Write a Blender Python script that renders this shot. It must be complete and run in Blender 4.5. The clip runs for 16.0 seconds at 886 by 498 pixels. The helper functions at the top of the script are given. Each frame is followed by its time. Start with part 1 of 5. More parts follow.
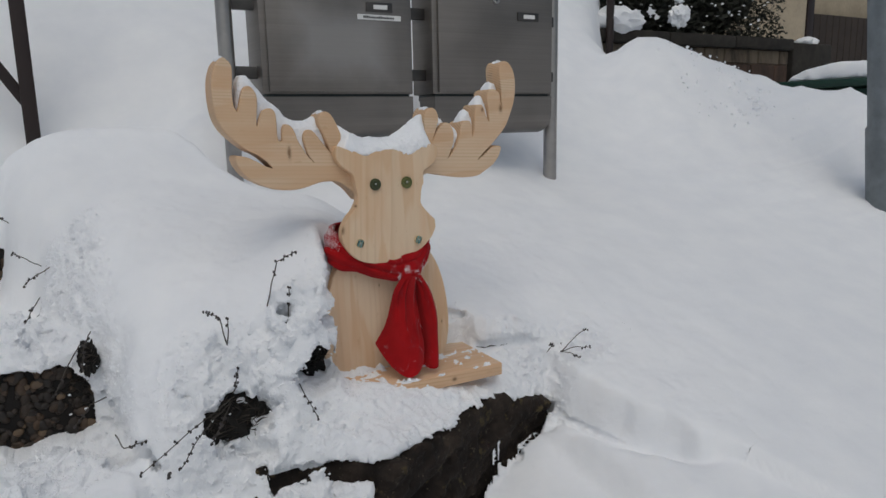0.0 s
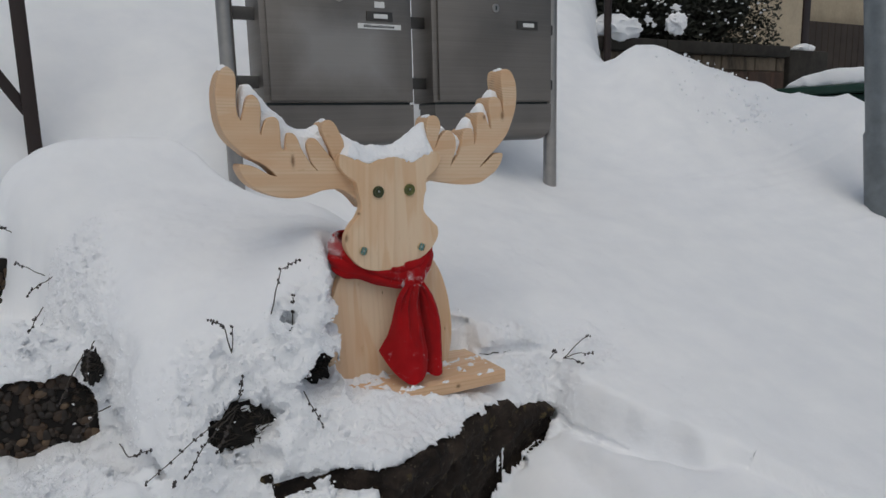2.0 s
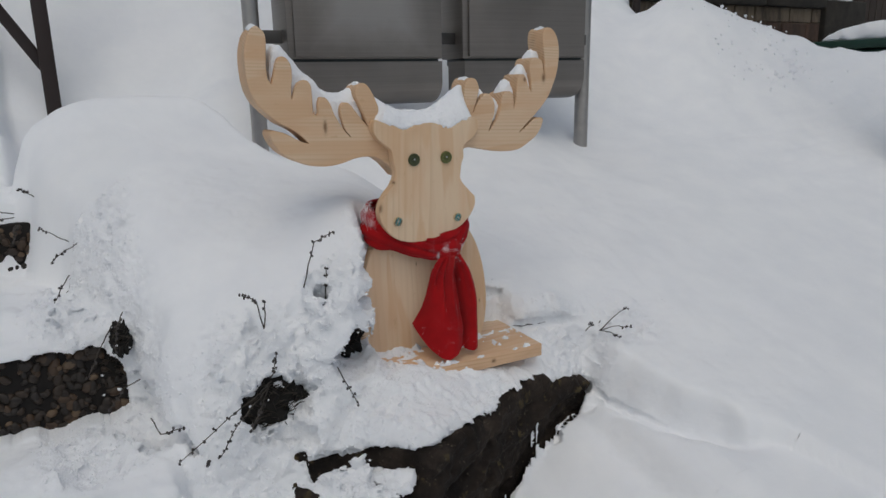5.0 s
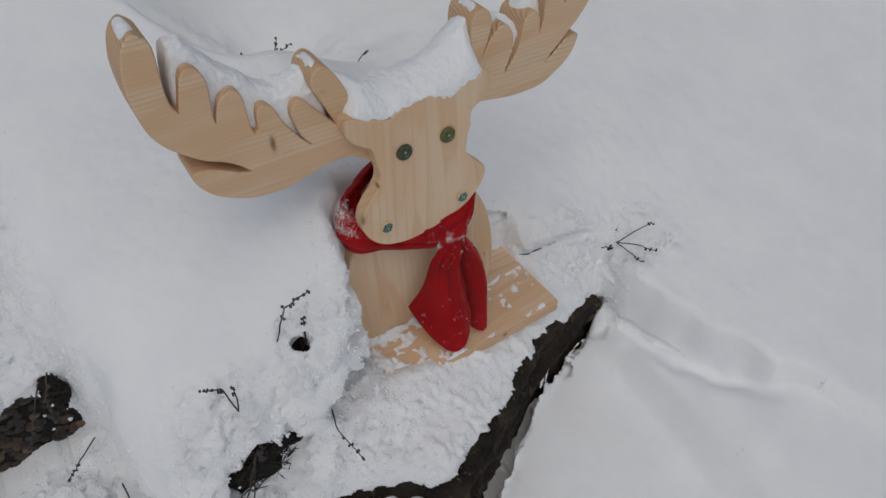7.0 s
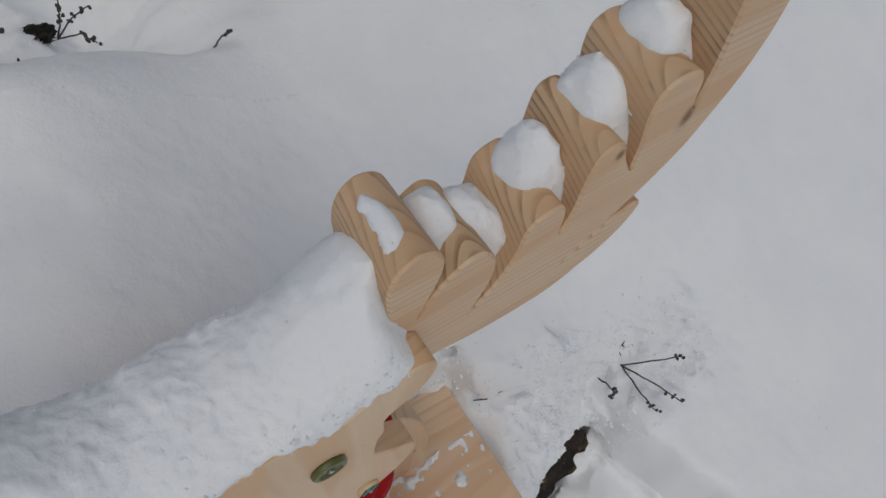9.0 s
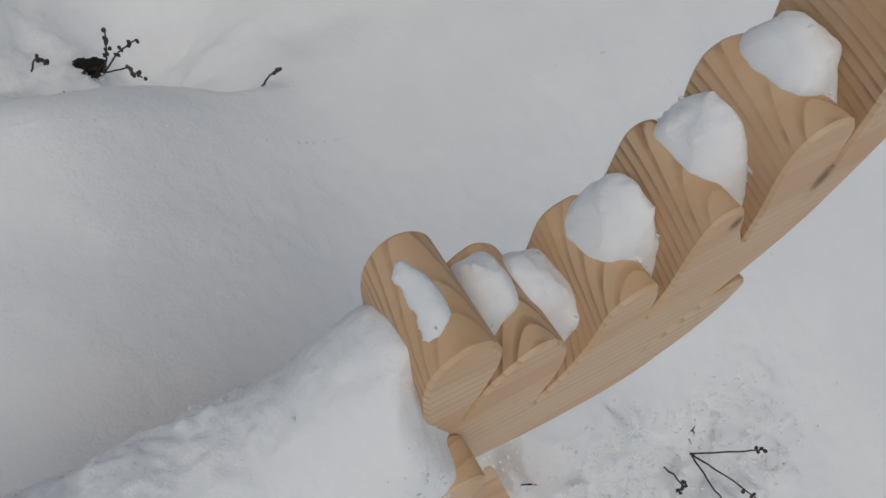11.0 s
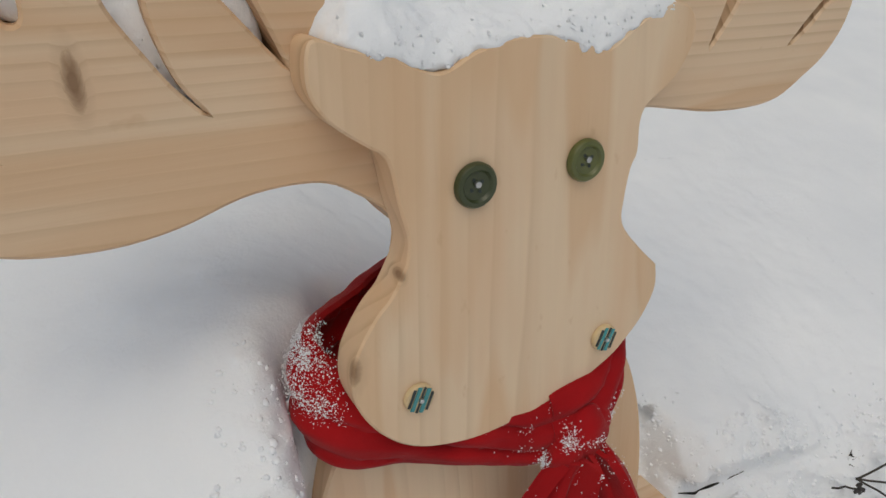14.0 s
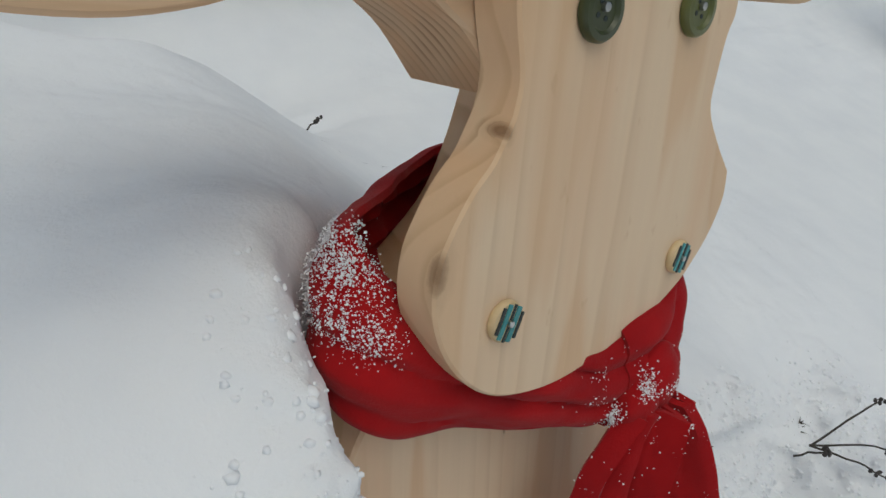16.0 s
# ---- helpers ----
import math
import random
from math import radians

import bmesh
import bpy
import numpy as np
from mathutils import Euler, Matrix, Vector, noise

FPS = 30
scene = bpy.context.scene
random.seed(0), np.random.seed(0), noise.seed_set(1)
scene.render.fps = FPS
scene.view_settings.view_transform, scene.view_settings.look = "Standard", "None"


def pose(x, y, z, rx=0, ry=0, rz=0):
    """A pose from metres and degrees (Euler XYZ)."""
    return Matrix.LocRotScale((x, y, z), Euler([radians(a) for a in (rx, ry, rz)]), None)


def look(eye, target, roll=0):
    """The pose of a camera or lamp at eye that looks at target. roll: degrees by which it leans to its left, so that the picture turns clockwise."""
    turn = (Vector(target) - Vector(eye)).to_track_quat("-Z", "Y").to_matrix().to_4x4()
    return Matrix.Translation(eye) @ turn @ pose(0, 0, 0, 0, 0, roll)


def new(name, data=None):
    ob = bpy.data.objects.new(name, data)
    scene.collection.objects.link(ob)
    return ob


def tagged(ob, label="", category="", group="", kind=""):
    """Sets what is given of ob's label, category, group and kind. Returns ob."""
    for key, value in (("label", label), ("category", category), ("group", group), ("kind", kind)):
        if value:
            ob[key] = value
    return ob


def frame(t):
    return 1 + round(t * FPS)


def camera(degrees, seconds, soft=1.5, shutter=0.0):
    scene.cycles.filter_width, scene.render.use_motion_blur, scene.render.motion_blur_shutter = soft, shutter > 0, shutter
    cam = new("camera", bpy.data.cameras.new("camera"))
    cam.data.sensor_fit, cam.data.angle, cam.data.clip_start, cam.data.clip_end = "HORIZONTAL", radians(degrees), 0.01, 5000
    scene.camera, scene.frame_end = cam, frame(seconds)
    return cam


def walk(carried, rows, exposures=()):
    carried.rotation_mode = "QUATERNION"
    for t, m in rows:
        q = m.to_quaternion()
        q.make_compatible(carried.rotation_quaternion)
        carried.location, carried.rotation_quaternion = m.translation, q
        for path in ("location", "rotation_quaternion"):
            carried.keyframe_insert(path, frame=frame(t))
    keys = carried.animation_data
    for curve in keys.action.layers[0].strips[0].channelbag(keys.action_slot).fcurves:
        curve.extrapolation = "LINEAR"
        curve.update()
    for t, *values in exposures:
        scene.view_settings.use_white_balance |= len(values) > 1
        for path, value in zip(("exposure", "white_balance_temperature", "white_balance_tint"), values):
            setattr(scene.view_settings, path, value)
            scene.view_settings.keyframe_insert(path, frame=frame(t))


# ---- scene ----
cam = camera(65.5, 16.0)
PATH = [
    (0, (0.043, 0.047, 1.072), (0.005, 2.012, 0.702), -1.1),
    (0.5, (0.041, 0.042, 1.074), (-0.013, 2.008, 0.709), -1.5),
    (1, (0.041, 0.037, 1.075), (-0.011, 2.008, 0.738), -1.8),
    (1.5, (0.037, 0.042, 1.072), (-0.018, 2.012, 0.731), -1.5),
    (2, (0.036, 0.044, 1.071), (0.003, 2.014, 0.724), -1.4),
    (2.5, (0.034, 0.045, 1.07), (0.025, 2.015, 0.726), -1.1),
    (3, (0.032, 0.049, 1.071), (0.034, 2.016, 0.71), -0.9),
    (3.5, (0.03, 0.05, 1.068), (0.042, 2.009, 0.666), 0.4),
    (4, (0.035, 0.033, 1.075), (-0.035, 1.996, 0.699), -1.7),
    (4.5, (0.023, 0.051, 1.067), (-0.073, 2.011, 0.682), -0.9),
    (7, (-0.058, 0.505, 1.384), (-0.01, 1.933, -0.016), -2.1),
    (7.5, (-0.047, 0.667, 1.417), (-0.1, 1.956, -0.111), -3.3),
    (8, (-0.018, 0.805, 1.399), (0.033, 1.977, -0.221), 1.7),
    (8.5, (-0.006, 0.975, 1.334), (0.174, 1.97, -0.391), 7.1),
    (11, (-0.002, 1.047, 1.249), (0.03, 2.169, -0.407), 3.0),
    (11.5, (-0.02, 0.993, 1.246), (-0.05, 2.24, -0.317), -0.5),
    (12, (-0.096, 0.946, 1.229), (0.055, 2.289, -0.245), 0.8),
    (12.5, (-0.132, 0.929, 1.189), (0.085, 2.305, -0.246), 0.2),
    (13, (-0.111, 0.923, 1.136), (-0.096, 2.428, -0.181), 0.0),
    (13.5, (-0.105, 0.879, 1.097), (-0.254, 2.624, 0.131), -1.4),
    (14, (-0.078, 0.818, 1.068), (-0.143, 2.622, 0.205), -2.1),
    (14.5, (-0.11, 0.826, 1.046), (0.096, 2.653, 0.259), -2.2),
    (15, (-0.141, 0.859, 1.002), (0.235, 2.67, 0.241), 0.5),
    (15.5, (-0.158, 0.871, 0.991), (0.246, 2.674, 0.226), 2.1),
    (16, (-0.156, 0.874, 0.989), (0.261, 2.677, 0.229), 2.6),
]
walk(cam, [(t, look(eye, target, roll)) for t, eye, target, roll in PATH], exposures=[(0, -0.05, 6500, 5), (4.7, -0.05, 6500, 5), (7.5, -0.17, 6550, 6), (9.5, -0.14, 6550, 5), (11, -0.08, 6650, 4), (12.5, -0.20, 6750, 4), (13.0, -0.03, 6850, 4), (13.5, 0.09, 6900, 5), (14.0, 0.18, 6850, 4), (14.5, 0.19, 6650, 2), (15.5, 0.10, 6500, 0), (16, 0.10, 6500, 0)])

# ---- light: overcast winter day ----
world = bpy.data.worlds.new("overcast_sky")
scene.world = world
world.use_nodes = True
wn = world.node_tree.nodes
sky = wn.new("ShaderNodeTexSky")
sky.sky_type = "NISHITA"
sky.sun_disc = False
sky.sun_elevation, sky.sun_rotation = radians(60), radians(180)
sky.air_density, sky.dust_density, sky.ozone_density = 1.0, 4.0, 1.0
wn["Background"].inputs["Strength"].default_value = 0.0635
world.node_tree.links.new(sky.outputs["Color"], wn["Background"].inputs["Color"])
sun = new("sun", bpy.data.lights.new("sun", "SUN"))
sun.data.energy, sun.data.angle, sun.data.color = 0.61, radians(80), (0.97, 0.98, 1.0)
sun.matrix_world = look((0.0, -1.2, 4.0), (0, 0.6, 0.3))

# The place's own axes: X along the mailbox row, Y away into the slope, Z up.
SITE = pose(-0.0509, 1.06675, 0, 0, 0, 30)
rng = random.Random(7)


# ---- materials ----
def material(name):
    m = bpy.data.materials.new(name)
    m.use_nodes = True
    nt = m.node_tree
    return m, nt, nt.nodes["Principled BSDF"]


def node(nt, kind, **inputs):
    n = nt.nodes.new(kind)
    for k, v in inputs.items():
        n.inputs[k.replace("_", " ")].default_value = v
    return n


def coords(nt, scale=(1, 1, 1), offset=(0, 0, 0)):
    tc = nt.nodes.new("ShaderNodeTexCoord")
    mp = nt.nodes.new("ShaderNodeMapping")
    mp.inputs["Scale"].default_value = scale
    mp.inputs["Location"].default_value = offset
    nt.links.new(tc.outputs["Object"], mp.inputs["Vector"])
    return mp.outputs["Vector"]


def noise_tex(nt, vec, scale, detail=4, rough=0.6, distort=0.0):
    n = node(nt, "ShaderNodeTexNoise", Scale=scale, Detail=detail, Roughness=rough, Distortion=distort)
    if vec is not None:
        nt.links.new(vec, n.inputs["Vector"])
    return n.outputs["Fac"]


def ramp(nt, fac, *stops):
    r = nt.nodes.new("ShaderNodeValToRGB")
    while len(r.color_ramp.elements) < len(stops):
        r.color_ramp.elements.new(0.5)
    for e, (p, c) in zip(r.color_ramp.elements, stops):
        e.position = p
        e.color = (*c, 1) if len(c) == 3 else c
    nt.links.new(fac, r.inputs["Fac"])
    return r.outputs["Color"]


def mix(nt, fac, a, b, mode="MIX"):
    m = nt.nodes.new("ShaderNodeMix")
    m.data_type, m.blend_type = "RGBA", mode
    for sock, val in ((m.inputs[0], fac), (m.inputs[6], a), (m.inputs[7], b)):
        if isinstance(val, (int, float)):
            sock.default_value = val
        elif isinstance(val, tuple):
            sock.default_value = (*val, 1)
        else:
            nt.links.new(val, sock)
    return m.outputs[2]


def math_node(nt, op, a, b=0.0):
    m = nt.nodes.new("ShaderNodeMath")
    m.operation = op
    for sock, val in ((m.inputs[0], a), (m.inputs[1], b)):
        if isinstance(val, (int, float)):
            sock.default_value = val
        else:
            nt.links.new(val, sock)
    return m.outputs[0]


def bump(nt, bsdf, height, strength=0.3, distance=0.002):
    b = node(nt, "ShaderNodeBump", Strength=strength, Distance=distance)
    nt.links.new(height, b.inputs["Height"])
    nt.links.new(b.outputs["Normal"], bsdf.inputs["Normal"])


def plain(name, color, rough=0.6, metal=0.0, scale=60, spread=0.18, bump_d=0.0005):
    m, nt, p = material(name)
    vec = coords(nt)
    big = noise_tex(nt, vec, scale * 0.15, 3)
    fine = noise_tex(nt, vec, scale, 5)
    f = math_node(nt, "ADD", math_node(nt, "MULTIPLY", big, 0.6), math_node(nt, "MULTIPLY", fine, 0.4))
    lo = tuple(c * (1 - spread) for c in color)
    hi = tuple(min(1, c * (1 + spread)) for c in color)
    nt.links.new(ramp(nt, f, (0.3, lo), (0.7, hi)), p.inputs["Base Color"])
    p.inputs["Roughness"].default_value = rough
    p.inputs["Metallic"].default_value = metal
    bump(nt, p, fine, 0.3, bump_d)
    return m


def snow_material(name, grain=1.0, lump=70, crumbly=None, deep=0.12):
    m, nt, p = material(name)
    vec = coords(nt)
    at = nt.nodes.new("ShaderNodeAttribute")
    at.attribute_name = "broken"
    soft = noise_tex(nt, vec, 9, 3)
    lumps = noise_tex(nt, vec, lump, 5, 0.65)
    fine = noise_tex(nt, vec, 420, 4, 0.7)
    nt.links.new(ramp(nt, soft, (0.3, (0.86, 0.875, 0.90)), (0.7, (0.92, 0.93, 0.945))), p.inputs["Base Color"])
    p.inputs["Roughness"].default_value = 0.85
    p.inputs["Specular IOR Level"].default_value = 0.08
    p.inputs["Subsurface Weight"].default_value = deep
    p.inputs["Subsurface Radius"].default_value = (1.0, 1.0, 1.0)
    p.inputs["Subsurface Scale"].default_value = 0.005
    hgt = math_node(nt, "ADD", math_node(nt, "MULTIPLY", lumps, 0.7), math_node(nt, "MULTIPLY", fine, 0.3))
    share = math_node(nt, "MULTIPLY", at.outputs["Fac"] if crumbly is None else crumbly, 1.3)
    rough = math_node(nt, "MULTIPLY", math_node(nt, "ADD", noise_tex(nt, vec, 230, 6, 0.78), math_node(nt, "MULTIPLY", noise_tex(nt, vec, 700, 3, 0.7), 0.35)), share)
    bump(nt, p, math_node(nt, "ADD", hgt, rough), 0.38 * grain, 0.004)
    return m


def wood_material(name, axis, centre, spacing, contrast, light=(0.775, 0.595, 0.41), dark=(0.51, 0.325, 0.18), soft=0.5, knots=(), lean=0.035, flat=False, wander=3.2):
    """Sawn softwood: growth rings round a long axis, thin late-wood lines, fibres along the axis, and knots."""
    m, nt, p = material(name)
    tc = nt.nodes.new("ShaderNodeTexCoord")
    sep = nt.nodes.new("ShaderNodeSeparateXYZ")
    wob = coords(nt, tuple(2.0 if i == axis else 14 for i in range(3)))
    w1 = noise_tex(nt, wob, 1.0, 3, 0.5)
    nt.links.new(tc.outputs["Object"], sep.inputs["Vector"])
    o = [k for k in range(3) if k != axis]
    sq = []
    for k, c in zip(o, centre):
        d = math_node(nt, "SUBTRACT", sep.outputs[k], c)
        sq.append(math_node(nt, "MULTIPLY", d, d))
    r = math_node(nt, "SQRT", math_node(nt, "ADD", sq[0], sq[1]))
    r = math_node(nt, "ADD", math_node(nt, "ADD", r, math_node(nt, "MULTIPLY", sep.outputs[axis], lean)), math_node(nt, "MULTIPLY", w1, spacing * wander))
    core = None
    for (kx, ky, kz), (rx, ry, rz) in knots:
        v = nt.nodes.new("ShaderNodeVectorMath")
        v.operation = "SUBTRACT"
        nt.links.new(tc.outputs["Object"], v.inputs[0])
        v.inputs[1].default_value = (kx, ky, kz)
        q = nt.nodes.new("ShaderNodeVectorMath")
        q.operation = "DIVIDE"
        nt.links.new(v.outputs[0], q.inputs[0])
        q.inputs[1].default_value = (rx, ry, rz)
        ln = nt.nodes.new("ShaderNodeVectorMath")
        ln.operation = "LENGTH"
        nt.links.new(q.outputs[0], ln.inputs[0])
        dist = math_node(nt, "ADD", ln.outputs["Value"], math_node(nt, "MULTIPLY", noise_tex(nt, coords(nt), 320, 3), 0.5))
        mask = ramp(nt, math_node(nt, "DIVIDE", dist, 3.0), (0.22, (1, 1, 1)), (0.40, (0.55, 0.55, 0.55)), (0.50, (0.16, 0.16, 0.16)), (0.80, (0, 0, 0)))
        core = mask if core is None else math_node(nt, "MAXIMUM", core, mask)
        r = math_node(nt, "ADD", r, math_node(nt, "MULTIPLY", mask, spacing * 1.6))
    ph = math_node(nt, "FRACT", math_node(nt, "DIVIDE", r, spacing))
    late = ramp(nt, ph, (0.0, (0, 0, 0)), (soft, (0.10, 0.10, 0.10)), (0.88, (1, 1, 1)), (0.97, (0, 0, 0)))
    vary = ramp(nt, noise_tex(nt, coords(nt, tuple(3 if i == axis else 45 for i in range(3)), (3, 1, 2)), 1.0, 2), (0.35, (0.25, 0.25, 0.25)), (0.65, (1, 1, 1)))
    late = math_node(nt, "MULTIPLY", late, vary)
    fibre = noise_tex(nt, coords(nt, tuple(7 if i == axis else 420 for i in range(3))), 1.0, 4, 0.6)
    blot = noise_tex(nt, coords(nt, tuple(7 if i == axis else 34 for i in range(3))), 1.0, 3)
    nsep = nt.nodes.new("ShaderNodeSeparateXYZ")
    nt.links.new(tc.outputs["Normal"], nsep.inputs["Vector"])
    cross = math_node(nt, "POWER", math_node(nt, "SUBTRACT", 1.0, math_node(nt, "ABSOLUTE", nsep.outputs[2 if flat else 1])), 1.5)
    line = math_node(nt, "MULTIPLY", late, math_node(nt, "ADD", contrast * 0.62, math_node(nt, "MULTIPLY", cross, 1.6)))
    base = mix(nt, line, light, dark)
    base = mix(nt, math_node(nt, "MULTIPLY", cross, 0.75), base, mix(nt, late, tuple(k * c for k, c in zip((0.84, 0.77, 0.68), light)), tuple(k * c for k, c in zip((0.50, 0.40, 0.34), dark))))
    base = mix(nt, math_node(nt, "MULTIPLY", fibre, 0.26), base, tuple(c * 0.76 for c in light))
    base = mix(nt, ramp(nt, blot, (0.42, (0, 0, 0)), (0.66, (0.6, 0.6, 0.6))), base, tuple(k * c for k, c in zip((0.92, 0.80, 0.72), light)))
    # broad darker streaks of heartwood running with the grain, and small handling marks
    band = noise_tex(nt, coords(nt, tuple(4 if i == axis else 26 for i in range(3)), (1.3, 0.4, 0.7)), 1.0, 2, 0.5, 0.4)
    base = mix(nt, ramp(nt, band, (0.48, (0, 0, 0)), (0.53, (0.62, 0.62, 0.62)), (0.64, (0.45, 0.45, 0.45)), (0.72, (0, 0, 0))), base, tuple(k * c for k, c in zip((0.86, 0.72, 0.60), light)))
    marks = noise_tex(nt, coords(nt, tuple(60 if i == axis else 110 for i in range(3)), (5, 2, 9)), 1.0, 3, 0.55)
    base = mix(nt, ramp(nt, marks, (0.66, (0, 0, 0)), (0.74, (0.35, 0.35, 0.35))), base, tuple(k * c for k, c in zip((0.72, 0.58, 0.46), light)))
    if core is not None:
        base = mix(nt, math_node(nt, "MULTIPLY", core, 0.80), base, (0.16, 0.078, 0.032))
    nt.links.new(base, p.inputs["Base Color"])
    p.inputs["Roughness"].default_value = 0.62
    p.inputs["Specular IOR Level"].default_value = 0.3
    bump(nt, p, math_node(nt, "ADD", math_node(nt, "MULTIPLY", late, 0.5), fibre), 0.30, 0.0006)
    return m


SNOW = snow_material("snow")
SNOW_ROUGH = snow_material("crumbly_snow", 0.9, 150, 0.34, 0.40)
SNOW_GRAIN = snow_material("loose_snow_grains", 0.5, 150, 0.1, 0.0)
WOOD_HEAD = wood_material("pine_upright_grain", 2, (0.035, 0.060), 0.0066, 0.62, soft=0.55, lean=0.030,
                          knots=[((-0.0800, -0.0275, 0.2325), (0.0040, 0.0038, 0.0062)), ((-0.0565, -0.024, 0.266), (0.0016, 0.0045, 0.0022))])
WOOD_BODY = wood_material("pine_body_grain", 2, (-0.16, 0.09), 0.0075, 0.45, knots=[((-0.012, 0.003, 0.136), (0.0008, 0.004, 0.0026)), ((0.098, 0.003, 0.06), (0.0008, 0.004, 0.0026))])
WOOD_ANTLER = wood_material("pine_level_grain", 0, (0.055, 0.262), 0.0038, 0.70, wander=1.5, light=(0.73, 0.545, 0.37), dark=(0.41, 0.245, 0.125), knots=[((-0.146, -0.0105, 0.346), (0.0024, 0.006, 0.0075)), ((0.172, -0.0105, 0.402), (0.0022, 0.005, 0.0030)), ((0.207, -0.0105, 0.404), (0.0030, 0.005, 0.0060))])
WOOD_BASE = wood_material("pine_base_grain", 0, (-0.02, -0.10), 0.0060, 1.05, light=(0.80, 0.60, 0.42), dark=(0.60, 0.36, 0.19), flat=True, knots=[((0.075, -0.077, -0.010), (0.0035, 0.004, 0.0026))])
BUTTON_DARK = plain("dark_olive_button", (0.045, 0.055, 0.018), 0.28, scale=200, bump_d=0.0001)
BUTTON_OLIVE = plain("olive_button", (0.105, 0.115, 0.03), 0.28, scale=200, bump_d=0.0001)
BUTTON_WOOD = plain("pale_button", (0.62, 0.47, 0.27), 0.5, scale=300)
PAINT_TEAL = plain("teal_paint", (0.05, 0.26, 0.27), 0.45, scale=300)
PAINT_DARK = plain("dark_paint", (0.02, 0.03, 0.03), 0.5, scale=300)
NAIL = plain("steel_nail", (0.55, 0.54, 0.52), 0.3, 1.0, scale=400)
BROWN_METAL = plain("brown_painted_metal", (0.022, 0.012, 0.010), 0.45, 0.0, scale=40)
STEEL = plain("brushed_steel", (0.42, 0.40, 0.38), 0.38, 1.0, scale=50)
STEEL_DARK = plain("dark_steel", (0.10, 0.095, 0.09), 0.45, 1.0, scale=50)
GALVANISED = plain("galvanised_steel", (0.20, 0.22, 0.23), 0.55, 0.6, scale=30, spread=0.3)
GREEN_PLASTIC = plain("green_plastic", (0.012, 0.045, 0.030), 0.5, scale=40)
PLASTER = plain("cream_plaster", (0.42, 0.35, 0.25), 0.9, scale=30)
FENCE_WOOD = plain("brown_boards", (0.036, 0.026, 0.020), 0.8, scale=30, spread=0.3)
WALL_STONE = plain("stained_render", (0.15, 0.105, 0.075), 0.9, scale=9, spread=0.75, bump_d=0.004)
WALL_CAP = plain("mossy_coping", (0.024, 0.021, 0.017), 0.95, scale=22, spread=0.75, bump_d=0.004)
HEDGE = plain("dark_hedge_leaf", (0.020, 0.022, 0.014), 0.7, scale=20, spread=0.4)
TWIG = plain("dry_stem", (0.055, 0.045, 0.035), 0.8, scale=300, spread=0.4)
BUD = plain("dry_flower_head", (0.060, 0.052, 0.050), 0.9, scale=300, spread=0.5)
# Near-black soil colour, also used as the shade in a snow crack and hollows.
SOIL_SHADE = plain("dark_soil_and_shade", (0.012, 0.010, 0.008), 0.95, scale=80, spread=0.5, bump_d=0.003)
LABEL_WHITE = plain("white_label", (0.72, 0.72, 0.70), 0.5, scale=100, spread=0.05)
LABEL_BLACK = plain("label_print", (0.03, 0.03, 0.03), 0.5, scale=100)
MORTAR = plain("dark_concrete", (0.007, 0.005, 0.004), 0.9, scale=120, spread=0.4, bump_d=0.002)


def mailbox_metal(frost=False):
    m, nt, p = material("frosted_panel" if frost else "dull_stainless_panel")
    vec = coords(nt)
    brushed = noise_tex(nt, coords(nt, (3, 3, 260)), 1.0, 4)
    blot = noise_tex(nt, vec, 5.0, 3, 0.5, 0.3)
    c = ramp(nt, blot, (0.38, (0.190, 0.174, 0.158)), (0.62, (0.255, 0.236, 0.216)))
    c = mix(nt, 0.25, c, ramp(nt, brushed, (0.3, (0.115, 0.105, 0.096)), (0.7, (0.235, 0.22, 0.205))))
    p.inputs["Metallic"].default_value = 0.75
    if frost:
        tc = nt.nodes.new("ShaderNodeTexCoord")
        sep = nt.nodes.new("ShaderNodeSeparateXYZ")
        nt.links.new(tc.outputs["Object"], sep.inputs["Vector"])
        wob = math_node(nt, "MULTIPLY", math_node(nt, "SUBTRACT", noise_tex(nt, vec, 16, 4), 0.5), 0.05)
        dx = math_node(nt, "SUBTRACT", math_node(nt, "ABSOLUTE", sep.outputs[0]), 0.115)
        dz = math_node(nt, "SUBTRACT", math_node(nt, "ABSOLUTE", math_node(nt, "SUBTRACT", sep.outputs[2], 0.225)), 0.075)
        edge = math_node(nt, "ADD", math_node(nt, "MAXIMUM", dx, dz), wob)
        film = ramp(nt, math_node(nt, "ADD", math_node(nt, "MULTIPLY", edge, 8.0), 0.5), (0.15, (1, 1, 1)), (0.75, (0, 0, 0)))
        c = mix(nt, math_node(nt, "MULTIPLY", film, 0.6), c, (0.36, 0.35, 0.34))
        nt.links.new(math_node(nt, "SUBTRACT", 0.75, math_node(nt, "MULTIPLY", film, 0.45)), p.inputs["Metallic"])
    nt.links.new(c, p.inputs["Base Color"])
    nt.links.new(ramp(nt, blot, (0.35, (0.42, 0.42, 0.42)), (0.65, (0.62, 0.62, 0.62))), p.inputs["Roughness"])
    return m


